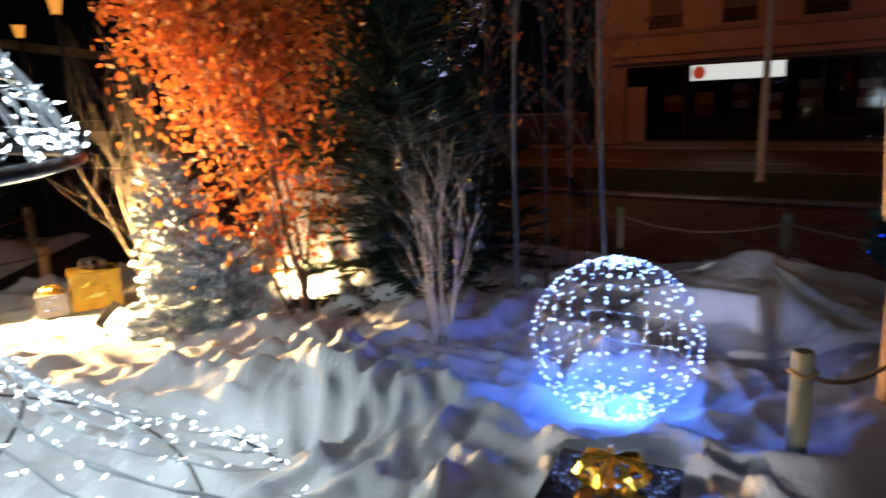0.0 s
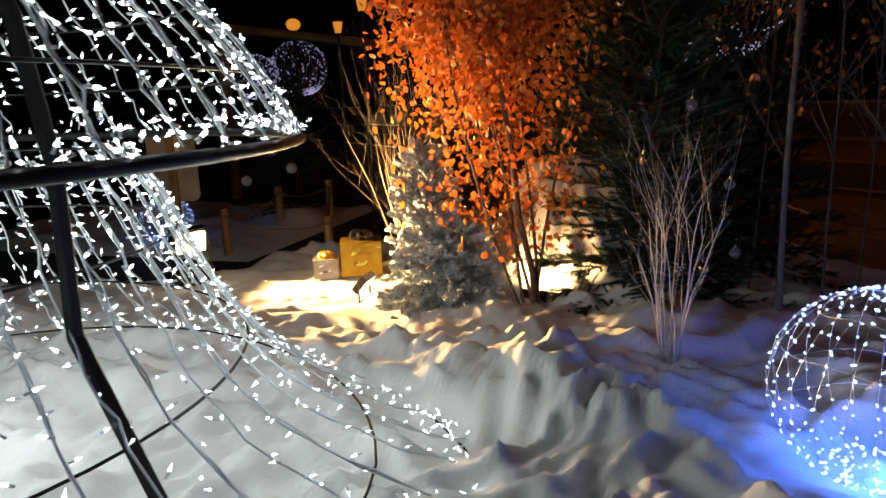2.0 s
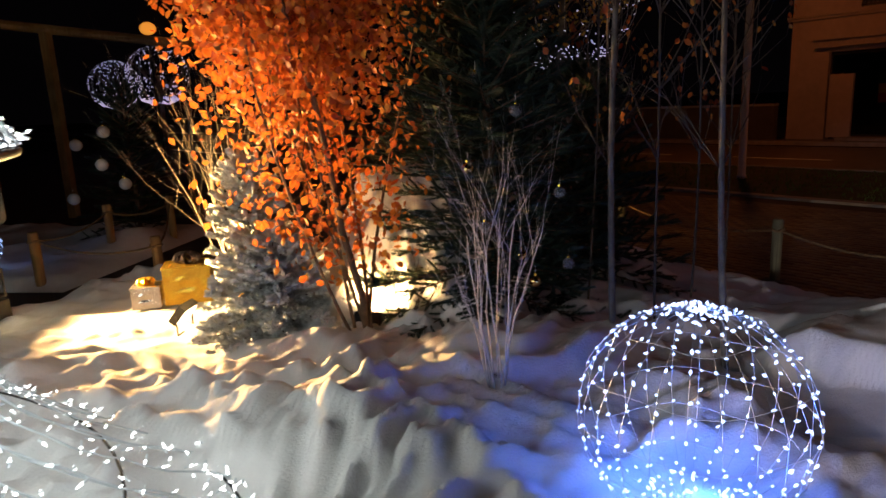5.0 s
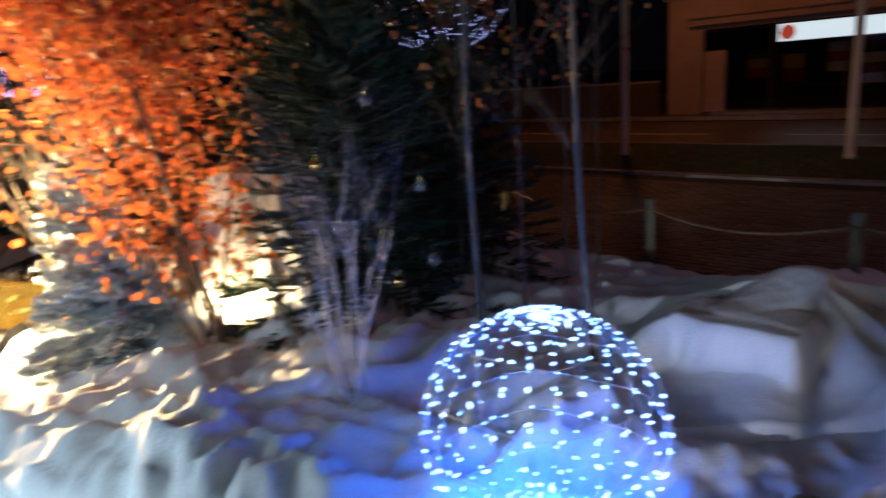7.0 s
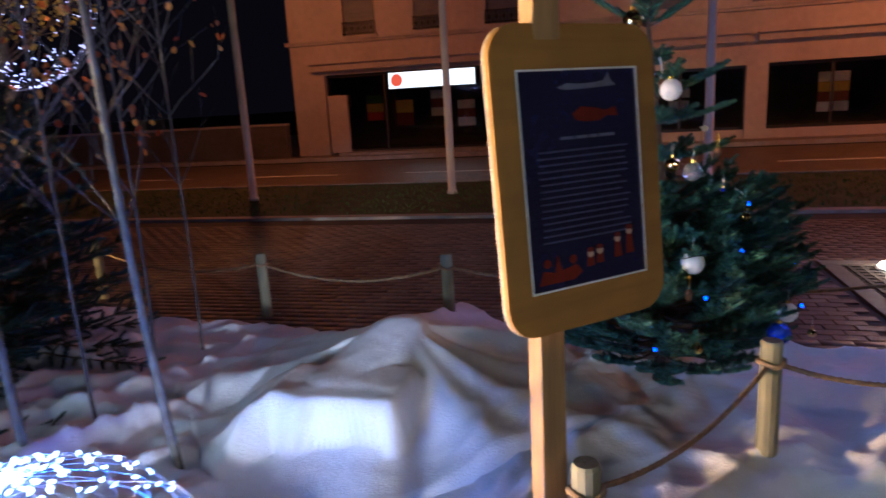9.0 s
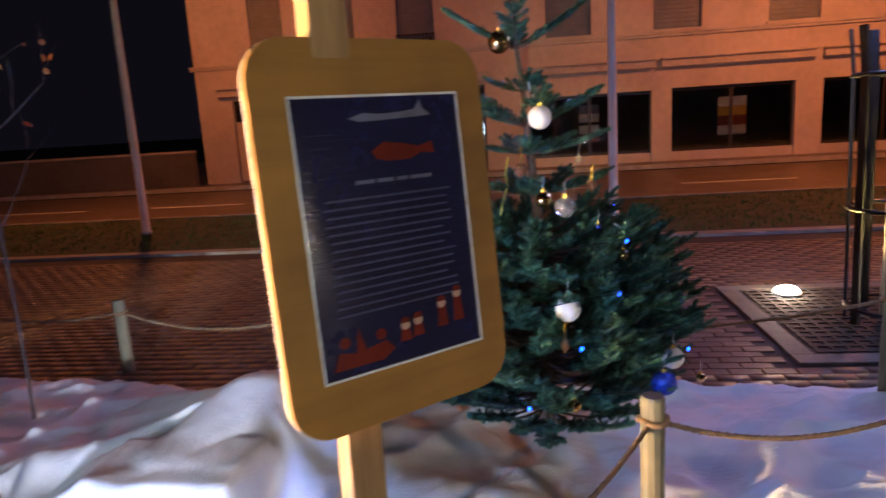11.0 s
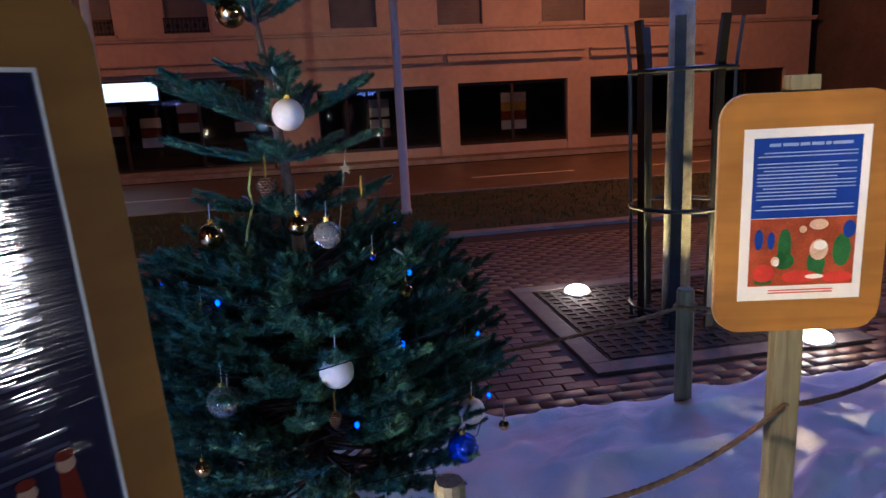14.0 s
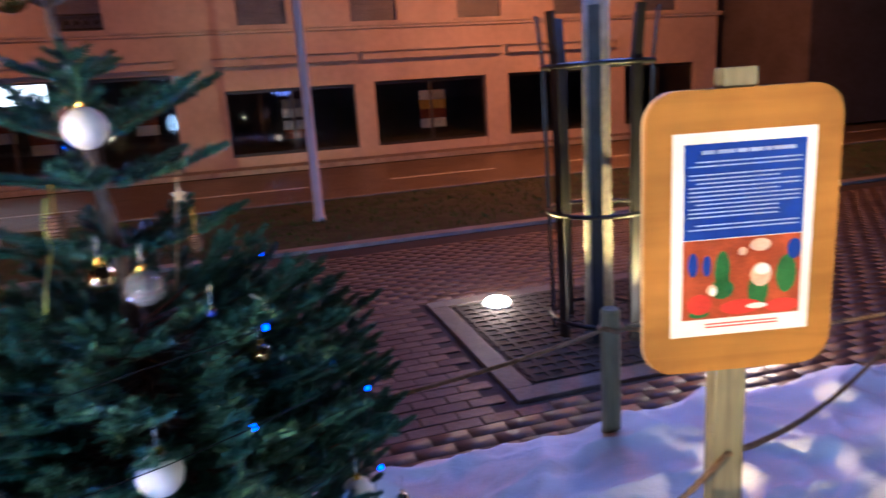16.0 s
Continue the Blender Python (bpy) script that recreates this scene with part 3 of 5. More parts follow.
g, nx, ny = Geo(), 460, 190
for i in range(nx):
    x = -5.2 + 13.4 * i / (nx - 1)
    lo, hi = along(FRONT, x), along(BACK, x)
    hi += 0.10 * noise.noise(Vector((x * 1.7, 0, 2))) + 0.05 * noise.noise(Vector((x * 5, 0, 2)))
    for j in range(ny):
        v = j / (ny - 1)
        y = lo + (hi - lo) * v
        e = min(1, v * (hi - lo) / 0.25, (1 - v) * (hi - lo) / 0.3, i / 8, (nx - 1 - i) / 8)
        g.v.append((x, y, 0.004 + (snow_height(x, y)) * (e * (2 - e))))
for i in range(nx - 1):
    for j in range(ny - 1):
        a = i * ny + j
        g.f.append((a, a + ny, a + ny + 1, a + 1))
snow = tagged(part("snow_blanket", g, "snow", smooth=True), "rumpled white artificial snow fabric laid over the ground", "snow fabric", kind="structure")


g, n = Geo(), 60  # the smaller bed across the path
for i in range(n):
    for j in range(n):
        x, y = -8 + 4.9 * i / (n - 1), 6.35 + 3.6 * j / (n - 1)
        e = min(1, i / 5, (n - 1 - i) / 5, j / 5, (n - 1 - j) / 5)
        g.v.append((x, y, 0.004 + e * (2 - e) * (0.05 + 0.08 * max(ridged(x, y, 1.2, 4), 0) ** 2 + bump(x, y, -3.4, 8.1, 0.5, 0.5, 0.22))))
for i in range(n - 1):
    for j in range(n - 1):
        a = i * n + j
        g.f.append((a, a + n, a + n + 1, a + 1))
tagged(part("snow_blanket", g, "snow", smooth=True), "flat white snow fabric on a smaller bed across the path", "snow fabric", kind="structure")


def cloth_mound(name, label, cx, cy, boxes, reach, turn=0.0, soft=1.0):
    """White fabric draped over hidden boxes: heights from (x, y, half width, half depth, height), falling in folds."""
    g, n = Geo(), 90
    for i in range(n):
        for j in range(n):
            x, y = -reach + 2 * reach * i / (n - 1), -reach + 2 * reach * j / (n - 1)
            z = 0.0
            for bx, by, hw, hd, h in boxes:
                qx, qy = max(abs(x - bx) - hw, 0), max(abs(y - by) - hd, 0)
                q = math.hypot(qx, qy)
                a = math.atan2(y - by, x - bx)
                slack = 0.10 + (0.05 * math.sin(a * 9 + 2 * math.sin(a * 2)) + 0.04 * math.sin(a * 17 + 1)) / max(1, soft * soft)
                z = max(z, h * math.exp(-(q / ((slack + 0.16) * soft)) ** (1.25 if soft > 0.7 else 2.0)))
            z += 0.02 * noise.noise(Vector((x * 4, y * 4, 1))) * (1 if z > 0.02 else 0) + 0.006 * noise.noise(Vector((x * 14, y * 14, 1)))
            w = Matrix.Rotation(radians(turn), 3, "Z") @ Vector((x, y, 0))
            edge = 1 - max(abs(x), abs(y)) / reach
            g.v.append((w.x, w.y, (z + snow_height(cx + w.x, cy + w.y) + 0.03) * min(1, edge * 9) - 0.02))
    for i in range(n - 1):
        for j in range(n - 1):
            a = i * n + j
            g.f.append((a, a + n, a + n + 1, a + 1))
    ob = tagged(part(name, g, "snow", smooth=True), label, "snow fabric")
    ob.location = (cx, cy, 0)
    return ob


def draped_box():
    """A box and a taller peak behind it under one sheet: flat lit front, sagging roof between, folds running out from the peak."""
    right, left = Vector((3.262, 4.045)), Vector((2.84, 4.415))
    wide = (left - right).normalized()
    back = Vector((-wide.y, wide.x))
    back = back if back.y > 0 else -back
    ln, deep, top, peak, tall = (left - right).length, 0.36, 0.30, Vector((3.64, 4.68)), 0.42
    g, n, x0, x1, y0, y1 = Geo(), 120, 2.35, 4.75, 3.55, 5.75
    for i in range(n):
        for j in range(n):
            p = Vector((x0 + (x1 - x0) * i / (n - 1), y0 + (y1 - y0) * j / (n - 1)))
            q = p - right
            a, b = q.dot(wide), q.dot(back)
            away = math.hypot(max(-a, a - ln, 0), max(-b, b - deep, 0))
            ang = math.atan2(b - deep / 2, a - ln / 2)
            flare = (0.055 if b < 0 and 0 < a < ln else 0.075) + 0.04 * max(0.0, math.sin(ang * 5 + 0.6)) ** 2 + (0.16 if a > ln else 0.0) * min(1, (a - ln) / 0.1 if a > ln else 0)
            box = top * math.exp(-(away / flare) ** (3.6 if (b < 0.1 or a < 0) and a < ln else 1.8)) if away > 0 else top + 0.012 * math.sin(a * 9) * math.sin(b * 7)
            q = p - peak
            d, ang = q.length, math.atan2(q.y, q.x)
            fold = 1 + min(1, d / 0.3) * (0.20 * math.sin(ang * 6 + 0.8 * math.sin(ang * 3)) + 0.09 * math.sin(ang * 13 + 1))
            tent = tall * math.exp(-(d * fold / 0.56) ** 1.35)
            mid = right + wide * ln * 0.55 + back * deep * 0.6
            u = max(0.0, min(1.0, (p - peak).dot(mid - peak) / (mid - peak).length_squared))
            off = (p - peak - (mid - peak) * u).length
            roof = (tall + (top + 0.015 - tall) * u - 0.02 * math.sin(math.pi * u)) * math.exp(-(off / 0.40) ** 2.6)
            if b < 0 or a < 0:
                roof *= math.exp(-(max(-b, -a, 0) / 0.06) ** 2)
            z = max(box, tent, roof)
            z += 0.006 * noise.noise(Vector((p.x * 6, p.y * 6, 1))) + 0.003 * noise.noise(Vector((p.x * 16, p.y * 16, 2)))
            e = min(i, j, n - 1 - i, n - 1 - j) / 9
            g.v.append((p.x, p.y, z + (snow_height(p.x, p.y) * 0.5 + 0.045) if e >= 1 else (z + snow_height(p.x, p.y) * 0.5 + 0.045) * e - 0.02 * (1 - e)))
    for i in range(n - 1):
        for j in range(n - 1):
            a = i * n + j
            g.f.append((a, a + n, a + n + 1, a + 1))
    return tagged(part("covered_box", g, "snow", smooth=True), "box and peak draped with white snow fabric beside the light ball", "snow fabric")


draped_box()


# ---- fast meshes for needles, leaves and bulbs ----
def big_mesh(name, verts, faces, mat, smooth=False):
    """A mesh from arrays of corners and of triangles or quads."""
    verts, faces = np.asarray(verts, dtype=np.float32), np.asarray(faces, dtype=np.int32)
    me = bpy.data.meshes.new(name)
    n, k = faces.shape
    me.vertices.add(len(verts)), me.loops.add(n * k), me.polygons.add(n)
    me.vertices.foreach_set("co", verts.ravel())
    me.loops.foreach_set("vertex_index", faces.ravel())
    me.polygons.foreach_set("loop_start", np.arange(n, dtype=np.int32) * k)
    me.update(calc_edges=True)
    me.materials.append(M[mat])
    if smooth:
        me.shade_smooth()
    return me


def scatter(name, tv, tf, mats, mat, parent, label="", smooth=False):
    """Many copies of one small shape (tv, tf), placed by 4 x 4 matrices, as one mesh."""
    tv, tf = np.asarray(tv, float), np.asarray(tf, int)
    ms = np.array([[list(r) for r in m] for m in mats])
    v = np.einsum("nij,kj->nki", ms[:, :3, :3], tv) + ms[:, None, :3, 3]
    f = tf[None] + (np.arange(len(ms)) * len(tv))[:, None, None]
    ob = new(name, big_mesh(name, v.reshape(-1, 3), f.reshape(-1, tf.shape[1]), mat, smooth))
    ob.parent = parent
    return tagged(ob, label, kind="stuff")


def frame_along(p, way, roll=0.0, size=1.0):
    q = Vector(way).to_track_quat("Z", "Y").to_matrix().to_4x4()
    return Matrix.Translation(p) @ q @ Matrix.Rotation(roll, 4, "Z") @ Matrix.Diagonal((size, size, size, 1))


OCTA = ([(1, 0, 0), (0, 1, 0), (-1, 0, 0), (0, -1, 0), (0, 0, 1.9), (0, 0, -1.9)],
        [(0, 1, 4), (1, 2, 4), (2, 3, 4), (3, 0, 4), (1, 0, 5), (2, 1, 5), (3, 2, 5), (0, 3, 5)])


def bulbs(name, spots, size, mat, parent, rg, lean=0.6):
    mats = []
    for p in spots:
        way = Vector((rg.gauss(0, 1), rg.gauss(0, 1), rg.gauss(0, 1) * lean))
        mats.append(frame_along(p, way, 0, size * rg.uniform(0.75, 1.25)))
    return scatter(name, OCTA[0], OCTA[1], mats, mat, parent, "small lit bulbs")


# ---- the blue light ball ----
def light_ball(place, r, meridians, per, bulb, label, mat, seed, coil=True, flat=0.97):
    th = thing("light_ball", label, "light ball", place, "light balls on the snow")
    rg = random.Random(seed)
    frame_g, spots, cz = Geo(), [], r * flat
    for k in range(meridians):
        a = 2 * math.pi * k / meridians
        pts = []
        for i in range(17):
            b = math.pi * (0.02 + 0.96 * i / 16)
            w = 0.006 * math.sin(i * 2.1 + k)
            pts.append(((r + w) * math.sin(b) * math.cos(a), (r + w) * math.sin(b) * math.sin(a), cz - r * flat * math.cos(b)))
        frame_g.tube(pts, 0.0014, 4, False)
        for i in range(per):
            b = math.pi * (0.05 + 0.9 * (i + 0.5 + rg.uniform(-0.22, 0.22)) / per)
            da = rg.uniform(-0.03, 0.03)
            spots.append((r * math.sin(b) * math.cos(a + da), r * math.sin(b) * math.sin(a + da), cz - r * flat * math.cos(b)))
    part("wire_frame", frame_g, "wire", th, smooth=True)
    for z in (0.30, 0.62, 1.0, 1.42, 1.8):
        rr = math.sqrt(max(r * r - ((z - 1) * r) ** 2, 0.0)) + 0.003
        g = Geo()
        g.tube([(rr * math.cos(a * math.pi / 16), rr * math.sin(a * math.pi / 16), z * cz + 0.012 * math.sin(a)) for a in range(33)], 0.0013, 4, False)
        part("hoop", g, "clearwire", th, smooth=True)
    if coil:
        for k in range(46):
            a, q = rg.uniform(0, 6.28), rg.uniform(0.10, 0.19)
            spots.append((q * math.cos(a), q * math.sin(a), rg.uniform(0.02, 0.11)))
        for k in range(36):
            a, q = rg.uniform(0, 6.28), rg.uniform(0.0, 0.07)
            spots.append((q * math.cos(a), q * math.sin(a), 2 * cz - rg.uniform(-0.005, 0.015)))
    bulbs("bulbs", spots, bulb, mat, th, rg)
    return th


light_ball((1.98, 3.15, 0.085), 0.408, 24, 15, 0.0057, "round wire ball of blue-white lights glowing on the snow", "bulb_blue", 3)
light_ball((-4.53, 6.85, 0.06), 0.30, 20, 12, 0.005, "small round ball of blue-white lights beyond the rope", "bulb_blue", 4)
lamp("light_ball_glow_far", "POINT", (-4.53, 6.85, 0.2), (0, 0, 0), 5, BLUE, 0.08)


# ---- the tiered light tree ----
LT = Vector((-1.7, 1.9, 0.0))
tree_l = thing("light_tree", "tall tiered metal tree frame covered in cool white string lights", "light tree", LT)
TIERS = [[(1.02, 1.50), (1.05, 1.43), (1.13, 1.30), (1.20, 1.10), (1.29, 0.90), (1.41, 0.70), (1.56, 0.50), (1.71, 0.34), (1.86, 0.22), (2.0, 0.13)],
         [(0.52, 3.05), (0.72, 2.80), (0.95, 2.53), (1.20, 2.22), (1.33, 2.06), (1.48, 1.88), (1.59, 1.72), (1.69, 1.54)],
         [(0.03, 3.95), (0.2, 3.7), (0.45, 3.42), (0.72, 3.16), (0.95, 2.98)]]
rg = random.Random(11)


def on_profile(line, u):
    x = u * (len(line) - 1)
    i = min(int(x), len(line) - 2)
    (r0, z0), (r1, z1) = line[i], line[i + 1]
    return r0 + (r1 - r0) * (x - i), z0 + (z1 - z0) * (x - i)


def skirt(r, a, k):
    """The lowest tier sweeps further out on one side."""
    deg = abs((math.degrees(a) + 180) % 360 - 180)
    return r + (max(0.0, (r - 1.5) / 0.5) * 0.38 * max(0.0, min(1.0, (64 - deg) / 46)) if k == 0 else 0.0)


spots = []
for k, line in enumerate(TIERS):
    rods = 52 if k < 2 else 24
    g = Geo()
    for j in range(rods):
        a = 2 * math.pi * (j + 0.3 * (k % 2)) / rods
        if j % 2 == 0:
            g.tube([(skirt(r, a, k) * math.cos(a), skirt(r, a, k) * math.sin(a), z) for r, z in line], 0.0045, 4, False)
        # a cable of lights hangs beside each rod
        cable, n = [], 26
        for i in range(n):
            r, z = on_profile(line, i / (n - 1))
            r = skirt(r, a, k)
            da = 0.009 * math.sin(i * 1.7 + j * 2.3) + rg.uniform(-0.007, 0.007)
            cable.append(((r + 0.012) * math.cos(a + da), (r + 0.012) * math.sin(a + da), z + rg.uniform(-0.006, 0.006)))
        g.tube(cable, 0.0042, 4, False)
        count = (34, 30, 9)[k]
        for i in range(count):
            u = (i + rg.random()) / count
            r, z = on_profile(line, u)
            r = skirt(r, a, k)
            da = rg.uniform(-0.035, 0.035)
            spots.append(Vector(((r + rg.uniform(-0.02, 0.035)) * math.cos(a + da), (r + 0.01) * math.sin(a + da), z + rg.uniform(-0.02, 0.03))))
    part("light_net", g, "clearwire", tree_l, "clear cables of string lights", True, "stuff")
    for u in (0.0, 0.28, 0.55, 0.8, 1.0):
        r, z = on_profile(line, u)
        g = Geo()
        thick = 0.022 if (k == 1 and u == 1.0) else 0.006
        ring = [(skirt(r, a * math.pi / 32, k) * math.cos(a * math.pi / 32), skirt(r, a * math.pi / 32, k) * math.sin(a * math.pi / 32), z - 0.03) for a in range(65)]
        g.tube(ring, thick, 6, False)
        part("ring", g, "dark", tree_l, "black metal ring", True)
    if k < 2:  # a fringe of lights along the rim
        r, z = line[-1]
        for j in range(240 if k else 620):
            a = rg.uniform(0, 6.283)
            r = skirt(line[-1][0], a, k)
            spots.append(Vector(((r + rg.uniform(-0.12, 0.06)) * math.cos(a), (r + rg.uniform(-0.12, 0.06)) * math.sin(a), z + rg.uniform(-0.01, 0.06))))
for deg in (-6, 140, 250):
    a = radians(deg)
    g = Geo()
    g.tube([(r * math.cos(a), r * math.sin(a), z) for r, z in ((0.3, 3.5), (0.95, 2.4), (1.2, 1.9), (1.27, 1.5), (1.24, 1.0), (1.5, 0.5), (1.95, 0.1))], 0.026, 6)
    part("leg", g, "dark", tree_l, "black steel leg")
g = Geo()
g.tube([(0, 0, 0.05), (0, 0, 4.0)], 0.035, 10)
part("mast", g, "dark", tree_l, "black steel mast")
sleeve = [frame_along(p, (rg.gauss(0, 1), rg.gauss(0, 1), rg.gauss(0, 0.7)), 0, rg.uniform(0.8, 1.2)) for p in spots]
SLEEVE = ([(0.0045 * math.cos(a * 1.5708), 0.0045 * math.sin(a * 1.5708), z) for z in (-0.019, 0.012) for a in range(4)], [(i, (i + 1) % 4, (i + 1) % 4 + 4, i + 4) for i in range(4)])
scatter("bulb_sleeves", SLEEVE[0], SLEEVE[1], sleeve, "sleeve", tree_l, "clear plastic bulb sleeves")
tips = [m @ Matrix.Translation((0, 0, 0.006)) @ Matrix.Diagonal((0.0056, 0.0056, 0.0115, 1)) for m in sleeve]
scatter("bulbs", OCTA[0], OCTA[1], tips, "bulb_white", tree_l, "cool white bulbs")


# ---- plants ----
def needle_twig(length, n, size, rg, width=0.0016, lean=0.75):
    """A short twig along +z, thick with needles."""
    v, f = [], []

    def tri(p, q, w):
        side = (q - p).orthogonal().normalized() * w
        k = len(v)
        v.extend([p - side, p + side, q])
        f.append((k, k + 1, k + 2))

    for i in range(n):
        u = (i + 0.5) / n
        a = i * 2.4 + rg.uniform(-0.3, 0.3)
        out = Vector((math.cos(a), math.sin(a) * 0.75, lean + 0.5 * u)).normalized()
        p = Vector((0, 0, length * u))
        tri(p, p + out * size * rg.uniform(0.8, 1.15) * (1.0 if u < 0.85 else 0.8), width)
    tri(Vector((-0.002, 0, 0)), Vector((0, 0, length)), 0.003)
    tri(Vector((0, -0.002, 0)), Vector((0, 0, length)), 0.003)
    return [tuple(p) for p in v], f


def fir(name, label, place, height, reach, whorls, rg, twig, mat="needle", low=0.12, step=0.085, per=7, bare_top=0.0, group="", droop=0.25):
    """A conifer: tapered trunk, whorls of limbs, and needle twigs set along them."""
    th = thing(name, label, "tree", place, group)
    g = Geo()
    g.tube([(0, 0, -0.05), (0.01, 0, height * 0.4), (-0.01, 0.01, height * 0.75), (0, 0, height)], [0.035 * height / 2, 0.026 * height / 2, 0.013 * height / 2, 0.004], 8)
    part("trunk", g, "bark", th, smooth=True)
    limbs, mats = Geo(), []
    for k in range(whorls):
        u = k / (whorls - 1)
        z = height * (low + (0.96 - low) * u)
        base_z = z
        sparse = u > 1 - bare_top
        count = 5 if sparse else per
        if sparse and k % 3:
            continue
        for j in range(count):
            a = 2 * math.pi * (j + rg.uniform(-0.3, 0.3)) / count + k * 1.1
            z = base_z + (0 if sparse else rg.uniform(-0.045, 0.045) * height / 2)
            ln = reach * (1 - u) ** (0.8 if bare_top == 0 else 0.62) * rg.uniform(0.72, 1.08) * (0.56 if sparse else 1) + (0.10 if u < 0.97 else 0.05)
            rise = (-droop + 1.05 * u) * ln + rg.uniform(-0.05, 0.05)
            pts = []
            for i in range(5):
                w = i / 4
                pts.append(Vector((math.cos(a) * ln * w, math.sin(a) * ln * w, z + rise * w + 0.10 * ln * w * w)))
            limbs.tube(pts, [0.008 * (1 - 0.2 * i) + 0.001 for i in range(5)], 4, False)
            n = max(2, int(ln / step))
            for i in range(n + 1):
                w = (i + 0.6) / (n + 0.6)
                x = min(w * 4, 3.999)
                p = pts[int(x)].lerp(pts[int(x) + 1], x - int(x))
                fwd = (pts[4] - pts[0]).normalized()
                side = Vector((-fwd.y, fwd.x, 0)).normalized()
                if i == n:
                    mats.append(frame_along(pts[3], fwd, rg.uniform(0, 6), 1.15))
                    continue
                for sg in (-1, 1):
                    way = fwd * 0.75 + side * sg * rg.uniform(0.5, 1.0) + Vector((0, 0, rg.uniform(-0.12, 0.25)))
                    mats.append(frame_along(p, way, rg.uniform(0, 6), rg.uniform(0.75, 1.2) * (1.1 - 0.35 * w)))
                if rg.random() < 0.5 and not sparse:
                    mats.append(frame_along(p, fwd * 0.6 + Vector((0, 0, rg.uniform(0.3, 0.8))), rg.uniform(0, 6), 0.8))
    part("limbs", limbs, "bark", th, kind="stuff")
    scatter("needles", twig[0], twig[1], mats, mat, th, "")
    return th


rg = random.Random(21)
XT = Vector((4.78, 3.88, 0.08))
def dome_fir(place, rg):
    """The decorated fir: a dense low dome of upturned sprays under a bare leader with a few open whorls."""
    th = thing("christmas_tree", "decorated green fir tree standing in the snow fabric", "tree", place)
    stem = [Vector((0, 0, -0.05)), Vector((0.01, 0, 0.6)), Vector((-0.01, 0.01, 1.15)), Vector((-0.04, 0.05, 1.7)), Vector((-0.075, 0.09, 2.16))]
    g = Geo()
    g.tube(stem, [0.042, 0.034, 0.022, 0.013, 0.005], 9)
    part("trunk", g, "bark", th, smooth=True)

    def at(z):
        for p, q in zip(stem, stem[1:]):
            if z <= q.z:
                return p.lerp(q, (z - p.z) / (q.z - p.z))
        return stem[-1].copy()

    long_twig, short_twig = needle_twig(0.080, 100, 0.020, rg, 0.0023, 0.4), needle_twig(0.055, 80, 0.020, rg, 0.0023, 0.3)
    limbs, long_ms, short_ms = Geo(), [], []

    def limb(base, tip, curl, start, step, body):
        pts = []
        for i in range(7):
            w = i / 6
            p = base.lerp(tip, w)
            p.z += curl * (w * w - w)
            pts.append(p)
        limbs.tube(pts, [0.0075 * (1 - 0.14 * i) + 0.0008 for i in range(7)], 4, False)
        ln = (tip - base).length
        fwd = (pts[6] - pts[4]).normalized()
        side = Vector((-fwd.y, fwd.x, 0)).normalized()
        n = max(2, int(ln * (1 - start) / step))
        for i in range(n):
            w = start + (1 - start) * (i + 0.4) / n
            x = min(w * 6, 5.999)
            p = pts[int(x)].lerp(pts[int(x) + 1], x - int(x))
            for sg in (-1, 1):
                way = fwd * rg.uniform(0.7, 1.0) + side * sg * rg.uniform(0.55, 1.0) + Vector((0, 0, rg.uniform(-0.1, 0.3)))
                (long_ms if w < 0.7 else short_ms).append(frame_along(p, way, rg.uniform(0, 6), rg.uniform(0.8, 1.15)))
            long_ms.append(frame_along(p, fwd + side * rg.uniform(-0.15, 0.15), rg.uniform(0, 6), 0.95))
            if body:
                short_ms.append(frame_along(p, fwd * 0.5 + side * rg.uniform(-0.5, 0.5) + Vector((0, 0, rg.uniform(0.4, 1.0))), rg.uniform(0, 6), rg.uniform(0.8, 1.2)))
        long_ms.append(frame_along(pts[6] - fwd * 0.02, fwd, 0, 0.9))

    for k in range(420):
        z = 0.30 + 0.80 * ((k + 0.5) / 420) ** 0.85
        a = k * 2.39996 + rg.uniform(-0.25, 0.25)
        if z > 0.45:
            r = 0.69 * math.sqrt(max(0.0, 1 - ((z - 0.45) / 0.84) ** 2))
        else:
            r = 0.69 - 0.5 * (0.45 - z)
        r *= rg.uniform(0.80, 1.06) * (1 + 0.07 * math.sin(3 * a + 5 * z))
        tip = Vector((math.cos(a) * r, math.sin(a) * r, z + rg.uniform(-0.07, 0.10)))
        base = at(max(0.12, z - 0.30 * r))
        limb(base, tip, 0.30 * r, 0.45, 0.055, True)
    for z, ln, n, rise, turn in ((2.13, 0.08, 3, 0.8, 0.3), (1.84, 0.30, 4, 0.60, 0.85), (1.66, 0.17, 3, 0.35, 0.2), (1.50, 0.38, 7, 0.42, 0.55), (1.38, 0.32, 5, 0.25, 0.1), (1.20, 0.32, 7, 0.25, 0.4)):
        for j in range(n):
            a = 2 * math.pi * (j + rg.uniform(-0.15, 0.15)) / n + turn
            q = ln * rg.uniform(0.8, 1.08)
            base = at(z)
            limb(base, base + Vector((math.cos(a) * q, math.sin(a) * q, rise * q)), 0.05, 0.12, 0.034, False)
    part("limbs", limbs, "bark", th, kind="stuff")
    scatter("long_sprays", *long_twig, long_ms, "needle", th)
    scatter("tip_sprays", *short_twig, short_ms, "needle", th)
    return th


